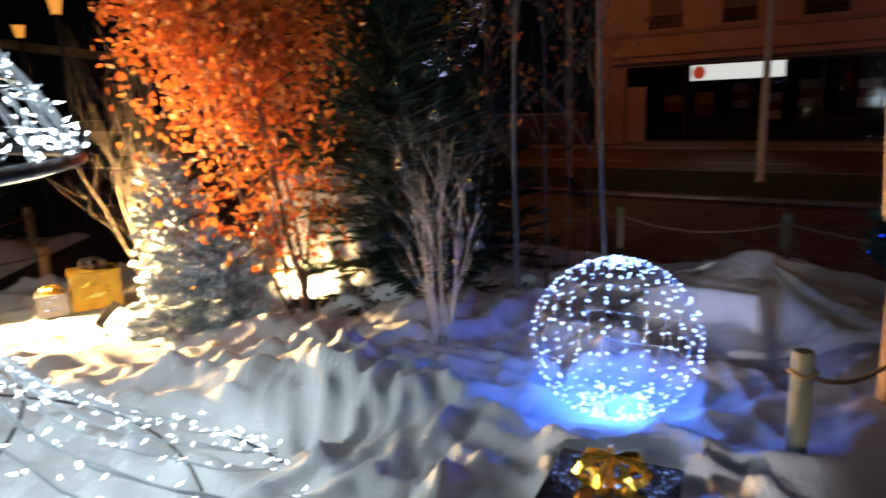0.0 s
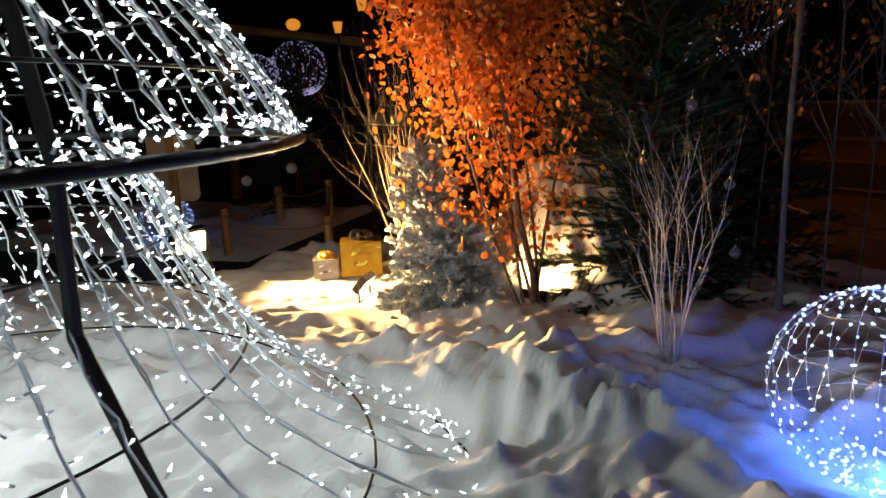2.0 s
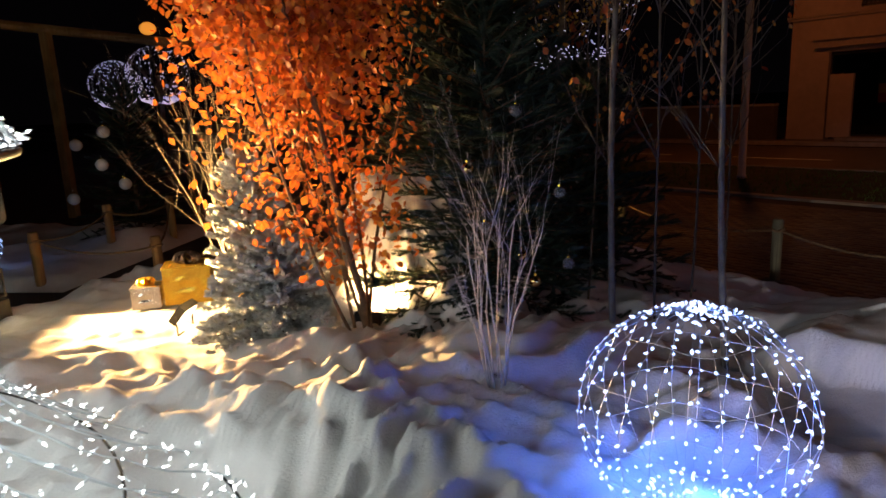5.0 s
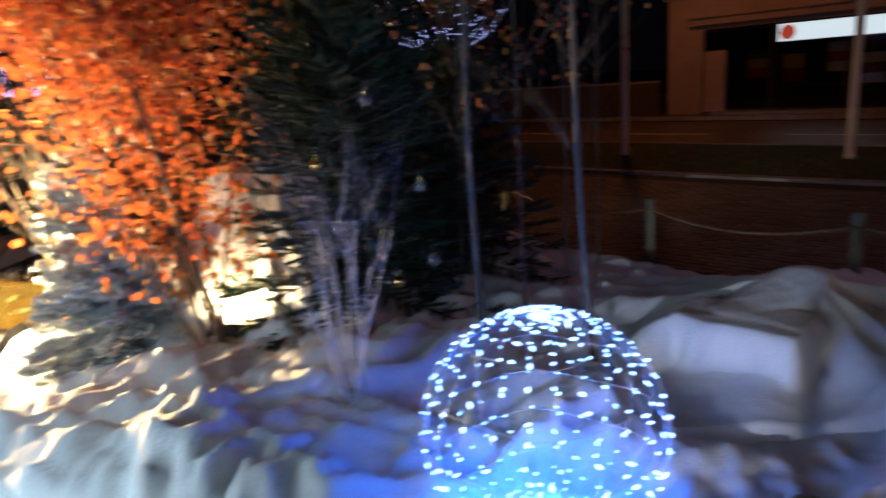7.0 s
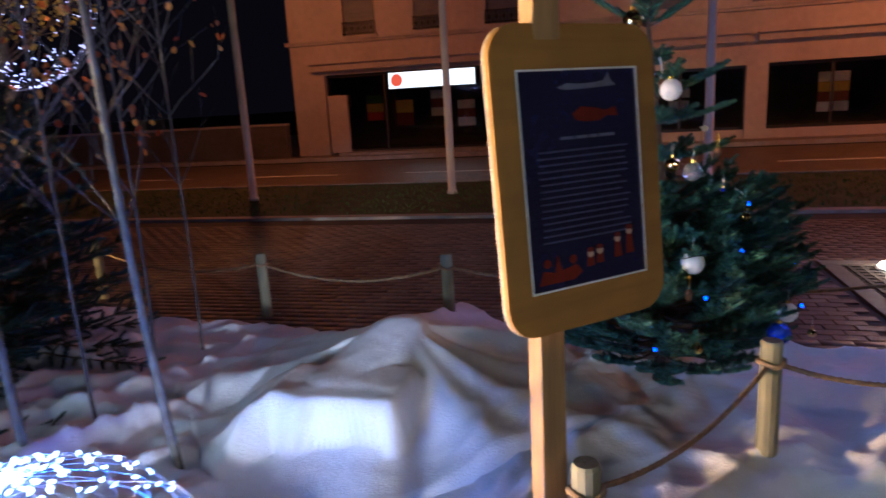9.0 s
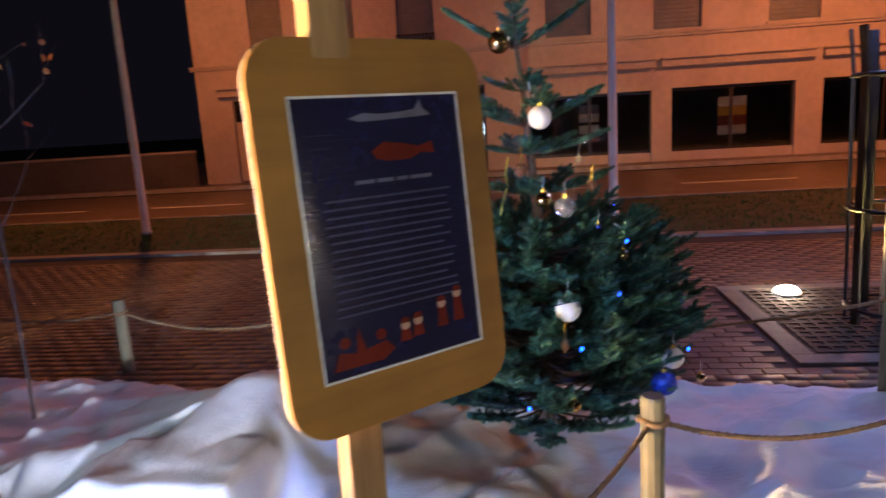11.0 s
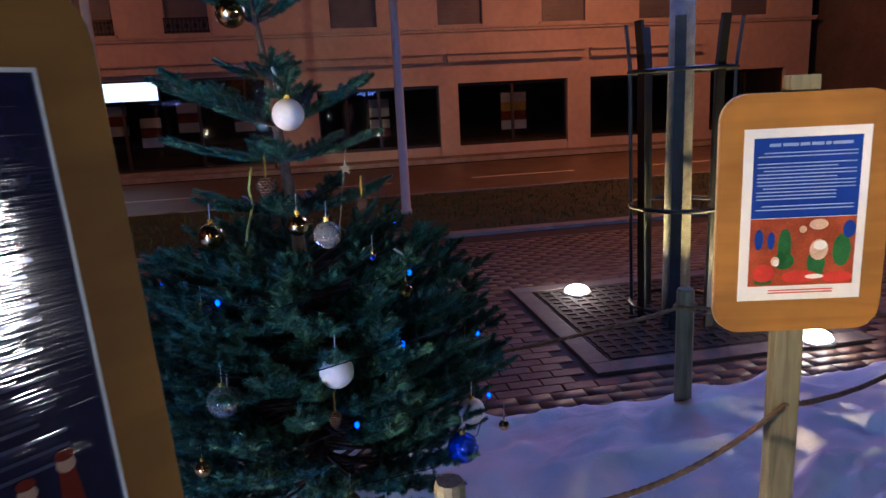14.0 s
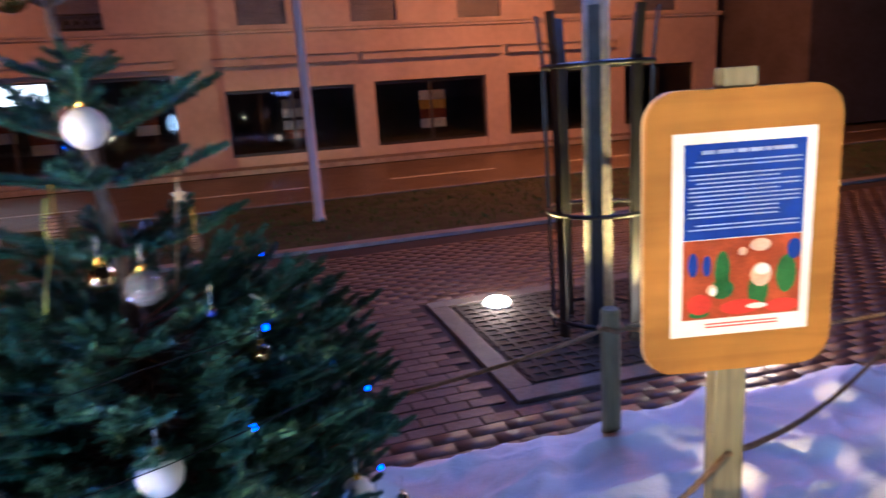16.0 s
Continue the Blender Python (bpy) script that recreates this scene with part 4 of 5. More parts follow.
dome_fir(XT, rg)
dark_twig = needle_twig(0.17, 60, 0.034, rg, 0.0042)
fir("fir_tree", "fir tree with needles darkened as if unlit, hung with small baubles", (1.08, 5.35, 0.1), 3.2, 0.92, 26, rg, dark_twig, mat="needle_dim", low=0.04, step=0.085, per=10, group="dark firs behind the snow")
fir("fir_tree", "fir tree with needles darkened as if unlit, hung with small baubles", (1.75, 6.3, 0.1), 1.75, 0.9, 14, rg, dark_twig, mat="needle_dim", low=0.04, step=0.10, per=9, group="dark firs behind the snow")
fir("fir_tree", "fir tree with needles darkened as if unlit, hung with small baubles", (0.72, 6.5, 0.1), 3.2, 0.9, 20, rg, dark_twig, mat="needle_dim", low=0.05, step=0.11, per=9, group="dark firs behind the snow")
fir("fir_tree", "small dark fir with pale baubles beyond the rope", (-4.1, 9.2, 0.0), 2.0, 0.75, 14, rg, dark_twig, mat="needle_dim", low=0.06, step=0.14, per=8, group="dark firs behind the snow")
flock = needle_twig(0.10, 40, 0.034, rg, 0.016, 0.5)
fir("flocked_fir", "low spreading fir thickly flocked with white artificial snow", (-0.36, 4.96, 0.10), 0.66, 0.50, 10, rg, flock, mat="needle_blue", low=0.12, step=0.055, per=9, group="flocked firs", droop=0.30)
fir("flocked_fir", "slim fir flocked white and lit bright from below", (-0.66, 5.34, 0.08), 1.15, 0.30, 12, rg, flock, mat="needle_blue", low=0.08, step=0.06, per=7, group="flocked firs")


def leaf_shape(ln, w):
    v = [(0, 0, 0), (w * 0.8, 0.12 * w, ln * 0.35), (-w * 0.8, 0.12 * w, ln * 0.35), (w * 0.7, 0.2 * w, ln * 0.68), (-w * 0.7, 0.2 * w, ln * 0.68), (0, 0.1 * w, ln), (0, -0.22 * w, ln * 0.5)]
    return v, [(0, 1, 6), (1, 3, 6), (3, 5, 6), (5, 4, 6), (4, 2, 6), (2, 0, 6)]


def branching(g, base, way, ln, r, depth, rg, ends, spread=0.5, up=0.25, n=5):
    """A limb that wanders and forks; gathers points along its finer shoots."""
    pts, p, d = [Vector(base)], Vector(base), Vector(way).normalized()
    for i in range(n):
        d = (d + Vector((rg.gauss(0, 0.09), rg.gauss(0, 0.09), rg.gauss(0, 0.06) + up * 0.08))).normalized()
        p = p + d * ln / n
        pts.append(p.copy())
    g.tube(pts, [r * (1 - 0.62 * i / n) for i in range(n + 1)], 5 if r > 0.006 else 3, False)
    ends.extend((q, d.copy(), depth) for q in pts[1:])
    if depth > 0:
        for _ in range(rg.randint(2, 4)):
            i = rg.randint(2, n)
            side = Vector((rg.gauss(0, 1), rg.gauss(0, 1), rg.gauss(0.2, 0.5))).normalized()
            branching(g, pts[i], d + side * spread, ln * rg.uniform(0.5, 0.72), r * (1 - 0.6 * i / n) * 0.62, depth - 1, rg, ends, spread, up, n)


# the beech that keeps its copper leaves
rg = random.Random(5)
beech = thing("beech_tree", "young beech tree full of dry copper-orange leaves, lit from below", "tree", (0.32, 4.76, 0.10))
g, ends = Geo(), []
for dx, dy, ln in ((-0.08, 0.05, 3.3), (-0.26, 0.12, 2.9), (0.05, -0.05, 3.1), (-0.46, 0.0, 2.6), (0.16, 0.15, 2.7), (-0.34, -0.1, 2.8)):
    branching(g, (rg.uniform(-0.05, 0.05), rg.uniform(-0.05, 0.05), -0.05), (dx, dy, 1.0), ln, 0.026 if dx == -0.08 else 0.013, 2, rg, ends, 0.55, 0.3, 8)
part("trunk", g, "bark", beech, "slender brown stems", True)
LEAF = leaf_shape(0.054, 0.023)
mats = []
for _ in range(34000):
    p, d, dep = rg.choice(ends)
    q = p + Vector((rg.gauss(0, 0.26), rg.gauss(0, 0.2), rg.gauss(0, 0.14)))
    c = Vector((-0.29, 0.1, q.z))
    lim = 0.88 if q.z > 1.0 else 0.66
    if q.z < 0.42 + 0.4 * rg.random() or (q - c).length > lim * rg.uniform(0.75, 1.05):
        continue
    mats.append(frame_along(q, (rg.gauss(0, 0.6), rg.gauss(0, 0.6), rg.gauss(-0.6, 0.6)), rg.uniform(0, 6.28), rg.uniform(0.65, 1.25)))
scatter("leaves", LEAF[0], LEAF[1], mats, "leaf", beech, "dry copper leaves")


def twig_bush(name, label, place, stems, h, spread, mat, seed, r=0.008, depth=2, lean=(0, 0)):
    rg2 = random.Random(seed)
    th = thing(name, label, "shrub", place)
    for k in range(stems):
        a = 2 * math.pi * k / stems + rg2.uniform(-0.3, 0.3)
        g, e = Geo(), []
        t = rg2.uniform(0.3, 1) * spread
        branching(g, (0.03 * math.cos(a), 0.03 * math.sin(a), -0.06), (math.cos(a) * t + lean[0], math.sin(a) * t + lean[1], 1), h * rg2.uniform(0.7, 1.0), r, depth, rg2, e, 0.5, 0.15, 6)
        part("stem", g, mat, th)
    return th


twig_bush("bare_shrub", "bare twiggy shrub sprayed white standing in the snow", (1.22, 3.93, 0.2), 10, 0.98, 0.13, "whitetwig", 9, 0.0066)
twig_bush("bare_shrub", "bare reddish-brown shrub lit warm from below", (-0.98, 5.72, 0.08), 16, 1.5, 0.15, "twig", 10, 0.008, lean=(0.0, 0))
twig_bush("bare_shrub", "low bare brown shrub at the foot of the beech", (0.5, 5.0, 0.1), 8, 0.6, 0.7, "bark", 12, 0.006)


def birch(place, top, seed, r=0.024, leaves=0, height=4.2):
    rg2 = random.Random(seed)
    th = thing("birch_sapling", "slender pale birch sapling with bare twigs", "tree", place, "birch saplings")
    g, e = Geo(), []
    pts = [Vector((top[0] * w + 0.02 * math.sin(w * 7 + seed), top[1] * w, -0.15 + height * w)) for w in [i / 10 for i in range(11)]]
    g.tube(pts, [r * (1 - 0.06 * i) for i in range(11)], 8, False)
    part("trunk", g, "birch" if r > 0.014 else "sapling", th, smooth=True)
    g = Geo()
    for i in range(3, 11):
        for _ in range(3):
            a = rg2.uniform(0, 6.28)
            branching(g, pts[i], (math.cos(a), math.sin(a), 1.3), rg2.uniform(0.35, 0.8), 0.006, 1, rg2, e, 0.6, 0.2, 4)
    part("twigs", g, "sapling", th, kind="stuff")
    if leaves:
        ms = []
        for _ in range(leaves):
            p, d, _q = rg2.choice(e)
            ms.append(frame_along(p, (rg2.gauss(0, 0.5), rg2.gauss(0, 0.5), -1), rg2.uniform(0, 6.28), rg2.uniform(0.6, 1.1)))
        scatter("leaves", LEAF[0], LEAF[1], ms, "leaf", th, "a few dry leaves")
    return th


for k, (x, y, tx, ty, lv) in enumerate(((1.84, 4.68, 0.03, 0, 60), (2.43, 4.38, -0.2, 0.1, 0), (2.15, 4.9, -0.1, 0.1, 120), (1.75, 5.3, 0.1, 0.1, 160), (2.45, 5.5, 0.05, 0, 150),
                                        (2.75, 5.9, 0.1, 0, 120), (2.0, 6.2, -0.1, 0, 140))):
    birch((x, y, 0.1), (tx, ty), 40 + k, (0.021, 0.020, 0.009)[min(k, 2)], lv)

cloth_mound("snow_mound", "tall mound of cream snow fabric behind the beech", 0.42, 5.75, [(0, 0, 0.30, 0.12, 1.0), (0.2, -0.1, 0.4, 0.1, 0.4)], 1.0, 4, 1.3)


# ---- signs, posts and ropes ----
def sign_board(label, place, turn, tilt, top_stub, build_face, post_mat="post"):
    """A rounded board on a post; place is the board's middle on the ground line."""
    x, y, zc = place
    th = thing("sign_board", label, "sign", (x, y, 0), "story boards on posts")
    th.rotation_euler = (0, 0, radians(turn))
    m = pose(0, 0, zc, tilt, 0, 0)
    g = Geo()
    g.prism(rounded(0.545, 0.79, 0.085), -0.011, 0.004, m)
    b = part("board", g, "board", th, "gold-painted rounded board")
    g = Geo()
    g.prism(rounded(0.549, 0.794, 0.087), 0.0045, 0.014, m)
    part("board_back", g, "plyedge", th, "bare plywood edge")
    build_face(th, m)
    g = Geo()
    g.box((top_stub[2], 0.05, top_stub[0] / 2), (top_stub[1], 0.06, top_stub[0]), bevel=0.004)
    part("post", g, post_mat, th, "timber post")
    return th


def flat(g, m, x0, x1, z0, z1, y, thick=0.0012):
    g.add([m @ Vector((x0, y, z0)), m @ Vector((x1, y, z0)), m @ Vector((x1, y, z1)), m @ Vector((x0, y, z1)),
           m @ Vector((x0, y + thick, z0)), m @ Vector((x1, y + thick, z0)), m @ Vector((x1, y + thick, z1)), m @ Vector((x0, y + thick, z1))],
          [(0, 1, 2, 3), (4, 7, 6, 5), (0, 4, 5, 1), (1, 5, 6, 2), (2, 6, 7, 3), (3, 7, 4, 0)])


def disc(g, m, x, z, rx, rz, y, n=14):
    pts = [(x + rx * math.cos(2 * math.pi * i / n), z + rz * math.sin(2 * math.pi * i / n)) for i in range(n)]
    g.prism(pts, y, y + 0.001, m)


def face_navy(th, m):
    n, w, h = 14, 0.392, 0.556
    g = Geo()  # a sheet under loose plastic, slightly wavy
    for i in range(n + 1):
        for j in range(n + 1):
            u, v = i / n - 0.5, j / n - 0.5
            e = (1 - (2 * u) ** 4) * (1 - (2 * v) ** 4)
            g.v.append(tuple(m @ Vector((u * w, -0.0145 - 0.0010 * e * math.sin(9 * u + 3 * v) * math.cos(7 * v + 2 * u), v * h))))
    for i in range(n):
        for j in range(n):
            a = i * (n + 1) + j
            g.f.append((a, a + n + 1, a + n + 2, a + 1))
    sheet = part("poster", g, "navy", th, "navy printed sheet in clear plastic", True)
    g = Geo()
    for x0, x1, z0, z1 in ((-0.2, 0.2, 0.278, 0.283), (-0.2, 0.2, -0.283, -0.278), (-0.2, -0.196, -0.278, 0.278), (0.196, 0.2, -0.278, 0.278)):
        flat(g, m, x0, x1, z0, z1, -0.0185)
    part("white_edge", g, "ribbon", sheet)
    rg2 = random.Random(2)

    def bar(mat, *a):
        g = Geo()
        flat(g, m, *a, -0.0160, 0.0003)
        part("text_line", g, mat, sheet)

    def shape(name, mat, outline, y=-0.0160):
        g = Geo()
        g.prism(outline, y, y + 0.0003, m)
        part(name, g, mat, sheet)

    def oval(name, mat, x, z, rx, rz, y=-0.0160):
        shape(name, mat, [(x + rx * math.cos(i * math.pi / 7), z + rz * math.sin(i * math.pi / 7)) for i in range(14)], y)

    for k in range(15):  # body text
        bar("navy_text", -0.155 + rg2.uniform(0, 0.008), 0.155 - rg2.choice((0, 0.004, 0.01, 0.03)), 0.074 - k * 0.0165, 0.0785 - k * 0.0165)
    for x0, x1 in ((-0.075, -0.03), (-0.024, 0.016), (0.022, 0.05), (0.056, 0.11)):  # heading, word by word
        bar("navy_pale", x0, x1, 0.104, 0.112)
    shape("pale_flourish", "navy_pale", [(-0.075, 0.236), (-0.04, 0.246), (0.0, 0.243), (0.05, 0.245), (0.085, 0.25), (0.10, 0.27), (0.106, 0.252), (0.125, 0.236), (0.09, 0.234), (0.05, 0.232), (0.0, 0.230), (-0.05, 0.229)])
    shape("red_title", "navy_red", [(-0.03, 0.168), (0.0, 0.186), (0.05, 0.180), (0.085, 0.172), (0.12, 0.181), (0.125, 0.155), (0.09, 0.158), (0.06, 0.146), (0.01, 0.146), (-0.02, 0.152)])
    shape("sleigh", "navy_red", [(-0.175, -0.262), (-0.16, -0.225), (-0.12, -0.235), (-0.112, -0.185), (-0.098, -0.232), (-0.05, -0.222), (-0.03, -0.245), (-0.06, -0.262)])
    for x, z, h in ((0.0, -0.236, 0.03), (0.033, -0.232, 0.03), (0.098, -0.226, 0.045), (0.142, -0.222, 0.055)):  # small drawn figures as plain shapes
        shape("red_shape", "navy_red", [(x - 0.014, z), (x - 0.009, z + h), (x + 0.009, z + h), (x + 0.014, z)])
        oval("cream_shape", "navy_cream", x, z + h * 1.12, 0.011, 0.010, -0.0166)
        oval("red_cap", "navy_red", x, z + h * 1.12 + 0.011, 0.011, 0.007, -0.0172)
    for x in (-0.145, -0.06):
        oval("red_shape", "navy_red", x, -0.208, 0.012, 0.012)


def face_blue(th, m):
    g = Geo()
    flat(g, m, -0.2, 0.2, -0.285, 0.285, -0.0135)
    sheet = part("poster", g, "paper", th, "white printed sheet")
    g = Geo()
    flat(g, m, -0.168, 0.172, -0.005, 0.255, -0.0152)
    part("blue_panel", g, "blueprint", sheet)
    rg2 = random.Random(3)
    lines = [(x0, x1, 0.227, 0.237) for x0, x1 in ((-0.12, -0.085), (-0.078, -0.03), (-0.024, 0.006), (0.012, 0.05), (0.056, 0.072), (0.078, 0.14))]
    for k in range(17):
        if k in (2, 14):
            continue
        lines.append((-0.155 + (0.02 if k % 5 == 0 else 0), 0.158 - rg2.choice((0, 0, 0, 0.06)), 0.205 - k * 0.0115, 0.2086 - k * 0.0115))
    for a in lines:
        g = Geo()
        flat(g, m, *a, -0.0167)
        part("text_line", g, "pale_blue_ink", sheet)
    g = Geo()
    flat(g, m, -0.168, 0.172, -0.235, -0.007, -0.0152)
    part("picture", g, "orange_ink", sheet, "orange room drawn on the sheet")
    for name, mat, shapes in (("green_shapes", "green_ink", ((-0.055, -0.10, 0.022, 0.06), (-0.055, -0.15, 0.034, 0.03), (0.05, -0.16, 0.03, 0.05), (0.13, -0.12, 0.03, 0.055), (-0.12, -0.22, 0.03, 0.01))),
                              ("blue_shapes", "blueprint", ((-0.14, -0.075, 0.014, 0.035), (-0.1, -0.08, 0.012, 0.03), (0.15, -0.05, 0.02, 0.03))),
                              ("cream_shapes", "skin_ink", ((0.055, -0.115, 0.03, 0.035), (-0.085, -0.15, 0.014, 0.016), (0.0, -0.045, 0.012, 0.012), (0.05, -0.03, 0.03, 0.018))),
                              ("red_shapes", "red", ((-0.12, -0.19, 0.035, 0.03), (0.0, -0.205, 0.06, 0.022), (0.12, -0.21, 0.05, 0.02))),
                              ("white_shapes", "paper", ((-0.082, -0.155, 0.01, 0.012), (0.058, -0.10, 0.022, 0.016), (0.045, -0.205, 0.03, 0.008)))):
        for x, z, rx, rz in shapes:
            g = Geo()
            disc(g, m, x, z, rx, rz, -0.0163 - 0.0012 * ("green_shapes", "blue_shapes", "red_shapes", "cream_shapes", "white_shapes").index(name))
            part(name[:-1], g, mat, sheet)
    for z in (-0.253, -0.262):
        g = Geo()
        flat(g, m, -0.1, 0.11, z, z + 0.004, -0.0152)
        part("red_line", g, "red", sheet)


sign_board("gold board with a navy story sheet on a timber post", (3.38, 2.875, 1.41), 0, -5, (2.35, 0.085, -0.09), face_navy)
sign_board("gold board with a blue and orange story sheet on a post", (5.655, 2.435, 1.212), -55, 0, (1.66, 0.095, 0.0), face_blue, "greenpost")
far_sign = sign_board("gold story board seen from behind beyond the rope", (-4.2, 6.68, 1.0), 200, 0, (1.45, 0.09, 0.0), face_blue)


def rope_post(place, h, r=0.042, mat="greenpost", label="round treated timber post carrying a rope"):
    th = thing("rope_post", label, "post", place, "rope posts round the display")
    g = Geo()
    g.tube([(0, 0, -0.08), (0, 0, h - 0.012), (0, 0, h)], [r, r, r * 0.86], 12)
    part("shaft", g, mat, th, smooth=False)
    g = Geo()
    g.tube([((r + 0.006) * math.cos(a * math.pi / 8), (r + 0.006) * math.sin(a * math.pi / 8), h - 0.09 + 0.008 * math.sin(a)) for a in range(17)], 0.011, 6, False)
    part("rope_loop", g, "rope", th, smooth=True)
    return th


POSTS = {"start": (2.5, 2.48, 0.62), "board": (3.355, 2.84, 0.60), "tree": (4.52, 3.07, 0.63), "sign2": (5.66, 2.45, 0.62), "right": (7.3, 1.85, 0.66), "back5": (6.47, 3.045, 0.67),
         "back2": (4.28, 5.26, 0.64), "back1": (3.41, 6.73, 0.53), "back0": (2.3, 8.3, 0.55), "back6": (7.9, 1.4, 0.66), "a": (-2.2, 6.55, 0.50), "fa": (-3.43, 6.48, 0.57), "fb": (-3.5, 7.72, 0.65), "fc": (-3.25, 8.6, 0.62)}
for k, (x, y, h) in POSTS.items():
    if k == "sign2":
        continue
    warm = k in ("a", "fa", "fb", "fc")
    rope_post((x, y, 0.0), h, 0.048 if warm else 0.043, "post" if warm else "greenpost", "square timber post carrying a rope" if warm else "round treated timber post carrying a rope")


def rope(a, b, sag):
    (x0, y0, h0), (x1, y1, h1) = POSTS[a], POSTS[b]
    ln = math.hypot(x1 - x0, y1 - y0)
    g = Geo()
    for strand in range(3):
        pts, n = [], int(ln * 32)
        for i in range(n + 1):
            u = i / n
            ph = u * ln * 55 + strand * 2.094
            pts.append((x0 + (x1 - x0) * u + 0.006 * math.cos(ph), y0 + (y1 - y0) * u, (h0 - 0.09) * (1 - u) + (h1 - 0.09) * u - sag * 4 * u * (1 - u) + 0.006 * math.sin(ph)))
        g.tube(pts, 0.0068, 5)
    tagged(part("rope", g, "rope", smooth=True), "brown twisted hemp rope hanging between posts", "rope", "ropes between the posts")


for a, b, sag in (("start", "board", 0.13), ("board", "tree", 0.10), ("tree", "sign2", 0.14), ("sign2", "right", 0.12), ("back5", "back2", 0.16), ("back2", "back1", 0.12), ("back1", "back0", 0.12),
                  ("back5", "back6", 0.12), ("a", "fa", 0.10), ("fa", "fb", 0.08), ("fb", "fc", 0.08), ("a", "fc", 0.12)):
    rope(a, b, sag)


# ---- baubles and ornaments on the firs ----
def bauble(place, r, mat, label, group="baubles on the firs", hang=0.06):
    th = thing("bauble", label, "bauble", place, group)
    g = Geo()
    g.ball((0, 0, 0), r, 20, 14)
    part("ball", g, mat, th, smooth=True)
    g = Geo()
    g.tube([(0, 0, r - 0.002), (0, 0, r + 0.012)], r * 0.22, 8)
    part("cap", g, "gold", th, "gold cap")
    g = Geo()
    g.tube([(0, 0, r + 0.01), (0.003, 0, r + hang)], 0.0012, 4)
    part("thread", g, "ribbon", th)
    return th


def pine_cone(place, ln):
    th = thing("pine_cone", "brown pine cone ornament hung on a ribbon", "ornament", place, "pine cones on the firs")
    g = Geo()
    for i in range(9):
        z, r = -ln / 2 + ln * i / 9, ln * 0.34 * math.sin(math.pi * (0.18 + 0.74 * (1 - i / 9)))
        for j in range(8):
            a = 2 * math.pi * (j + 0.5 * (i % 2)) / 8
            o = Vector((math.cos(a), math.sin(a), 0))
            s = Vector((-o.y, o.x, 0)) * r * 0.42
            c = Vector((0, 0, z))
            g.add([c + s * 0.5, c - s * 0.5, c + o * r - s + Vector((0, 0, 0.25 * r)), c + o * r + s + Vector((0, 0, 0.25 * r)), c + o * r * 0.8 + Vector((0, 0, -0.12 * r))],
                  [(0, 1, 2, 3), (1, 0, 4), (0, 3, 4), (3, 2, 4), (2, 1, 4)])
    part("scales", g, "cone", th)
    g = Geo()
    g.tube([(0, 0, ln * 0.4), (0.004, 0, ln * 0.4 + 0.07)], 0.0035, 5)
    part("ribbon", g, "gold", th, "gold ribbon")
    return th


for kind, x, y, z, r in (
        ("white", 4.616, 3.693, 1.619, 0.049),
        ("white", 4.478, 3.43, 0.886, 0.05),
        ("clear", 4.258, 3.674, 0.823, 0.048),
        ("gold", 4.396, 3.84, 1.27, 0.04),
        ("gold", 4.532, 3.601, 1.296, 0.033),
        ("gold", 4.653, 3.97, 1.951, 0.05),
        ("blue", 4.8, 3.226, 0.549, 0.05),
        ("white", 4.942, 3.286, 0.601, 0.045),
        ("gold", 5.157, 3.296, 0.449, 0.02),
        ("gold", 4.785, 3.411, 1.049, 0.024),
        ("clear", 4.315, 3.815, 1.044, 0.031),
        ("blue", 4.701, 3.465, 1.174, 0.01),
        ("blue", 5.114, 3.426, 0.756, 0.014),
        ("gold", 4.269, 3.666, 0.819, 0.025),
        ("gold", 4.396, 3.328, 0.545, 0.026),
        ("clear", 4.592, 3.541, 1.261, 0.042),
        ("cone", 4.607, 3.732, 1.642, 0.063),
        ("cone", 4.516, 3.707, 1.405, 0.074),
        ("cone", 4.448, 3.421, 0.746, 0.053),
        ("cone", 4.74, 3.532, 1.329, 0.053),
        ("gold", 4.178, 3.695, 0.642, 0.024),
):
    if kind == "cone":
        pine_cone((x, y, z), r)
    else:
        bauble((x, y, z), r, "bauble_" + kind, {"white": "large white bauble on the fir", "clear": "clear glass bauble on the fir", "gold": "shiny gold bauble on the fir", "blue": "glittering blue bauble on the fir"}[kind], "baubles on the christmas tree")
for name, label, mat, w, pts in (
        ("ribbon", "pale yellow ribbon hanging in the fir", "yellow", 0.009, [[4.591, 3.868, 1.459], [4.577, 3.877, 1.39], [4.584, 3.874, 1.335], [4.561, 3.888, 1.248], [4.543, 3.9, 1.14]]),
        ("ribbon", "white satin ribbon tied on the fir", "ribbon", 0.011, [[4.672, 3.813, 1.769], [4.683, 3.804, 1.71], [4.672, 3.812, 1.66]]),
        ("ribbon", "white loop of ribbon on the fir", "ribbon", 0.009, [[4.911, 3.564, 1.149], [4.929, 3.537, 1.129], [4.935, 3.528, 1.099], [4.922, 3.548, 1.11]]),
        ("star_stick", "small wooden star on a thin stick", "plyedge", 0.005, [[4.826, 3.67, 1.499], [4.819, 3.678, 1.437], [4.805, 3.695, 1.291], [4.792, 3.709, 1.18]]),
):
    g = Geo()
    g.tube(pts, w / 2, 5)
    tagged(part(name, g, mat, smooth=True), label, "ornament", "ribbons on the christmas tree")
lights = thing("string_lights", "thin dark cable with small blue lights wound round the fir", "string lights", XT)
g, spots = Geo(), []
pts = []
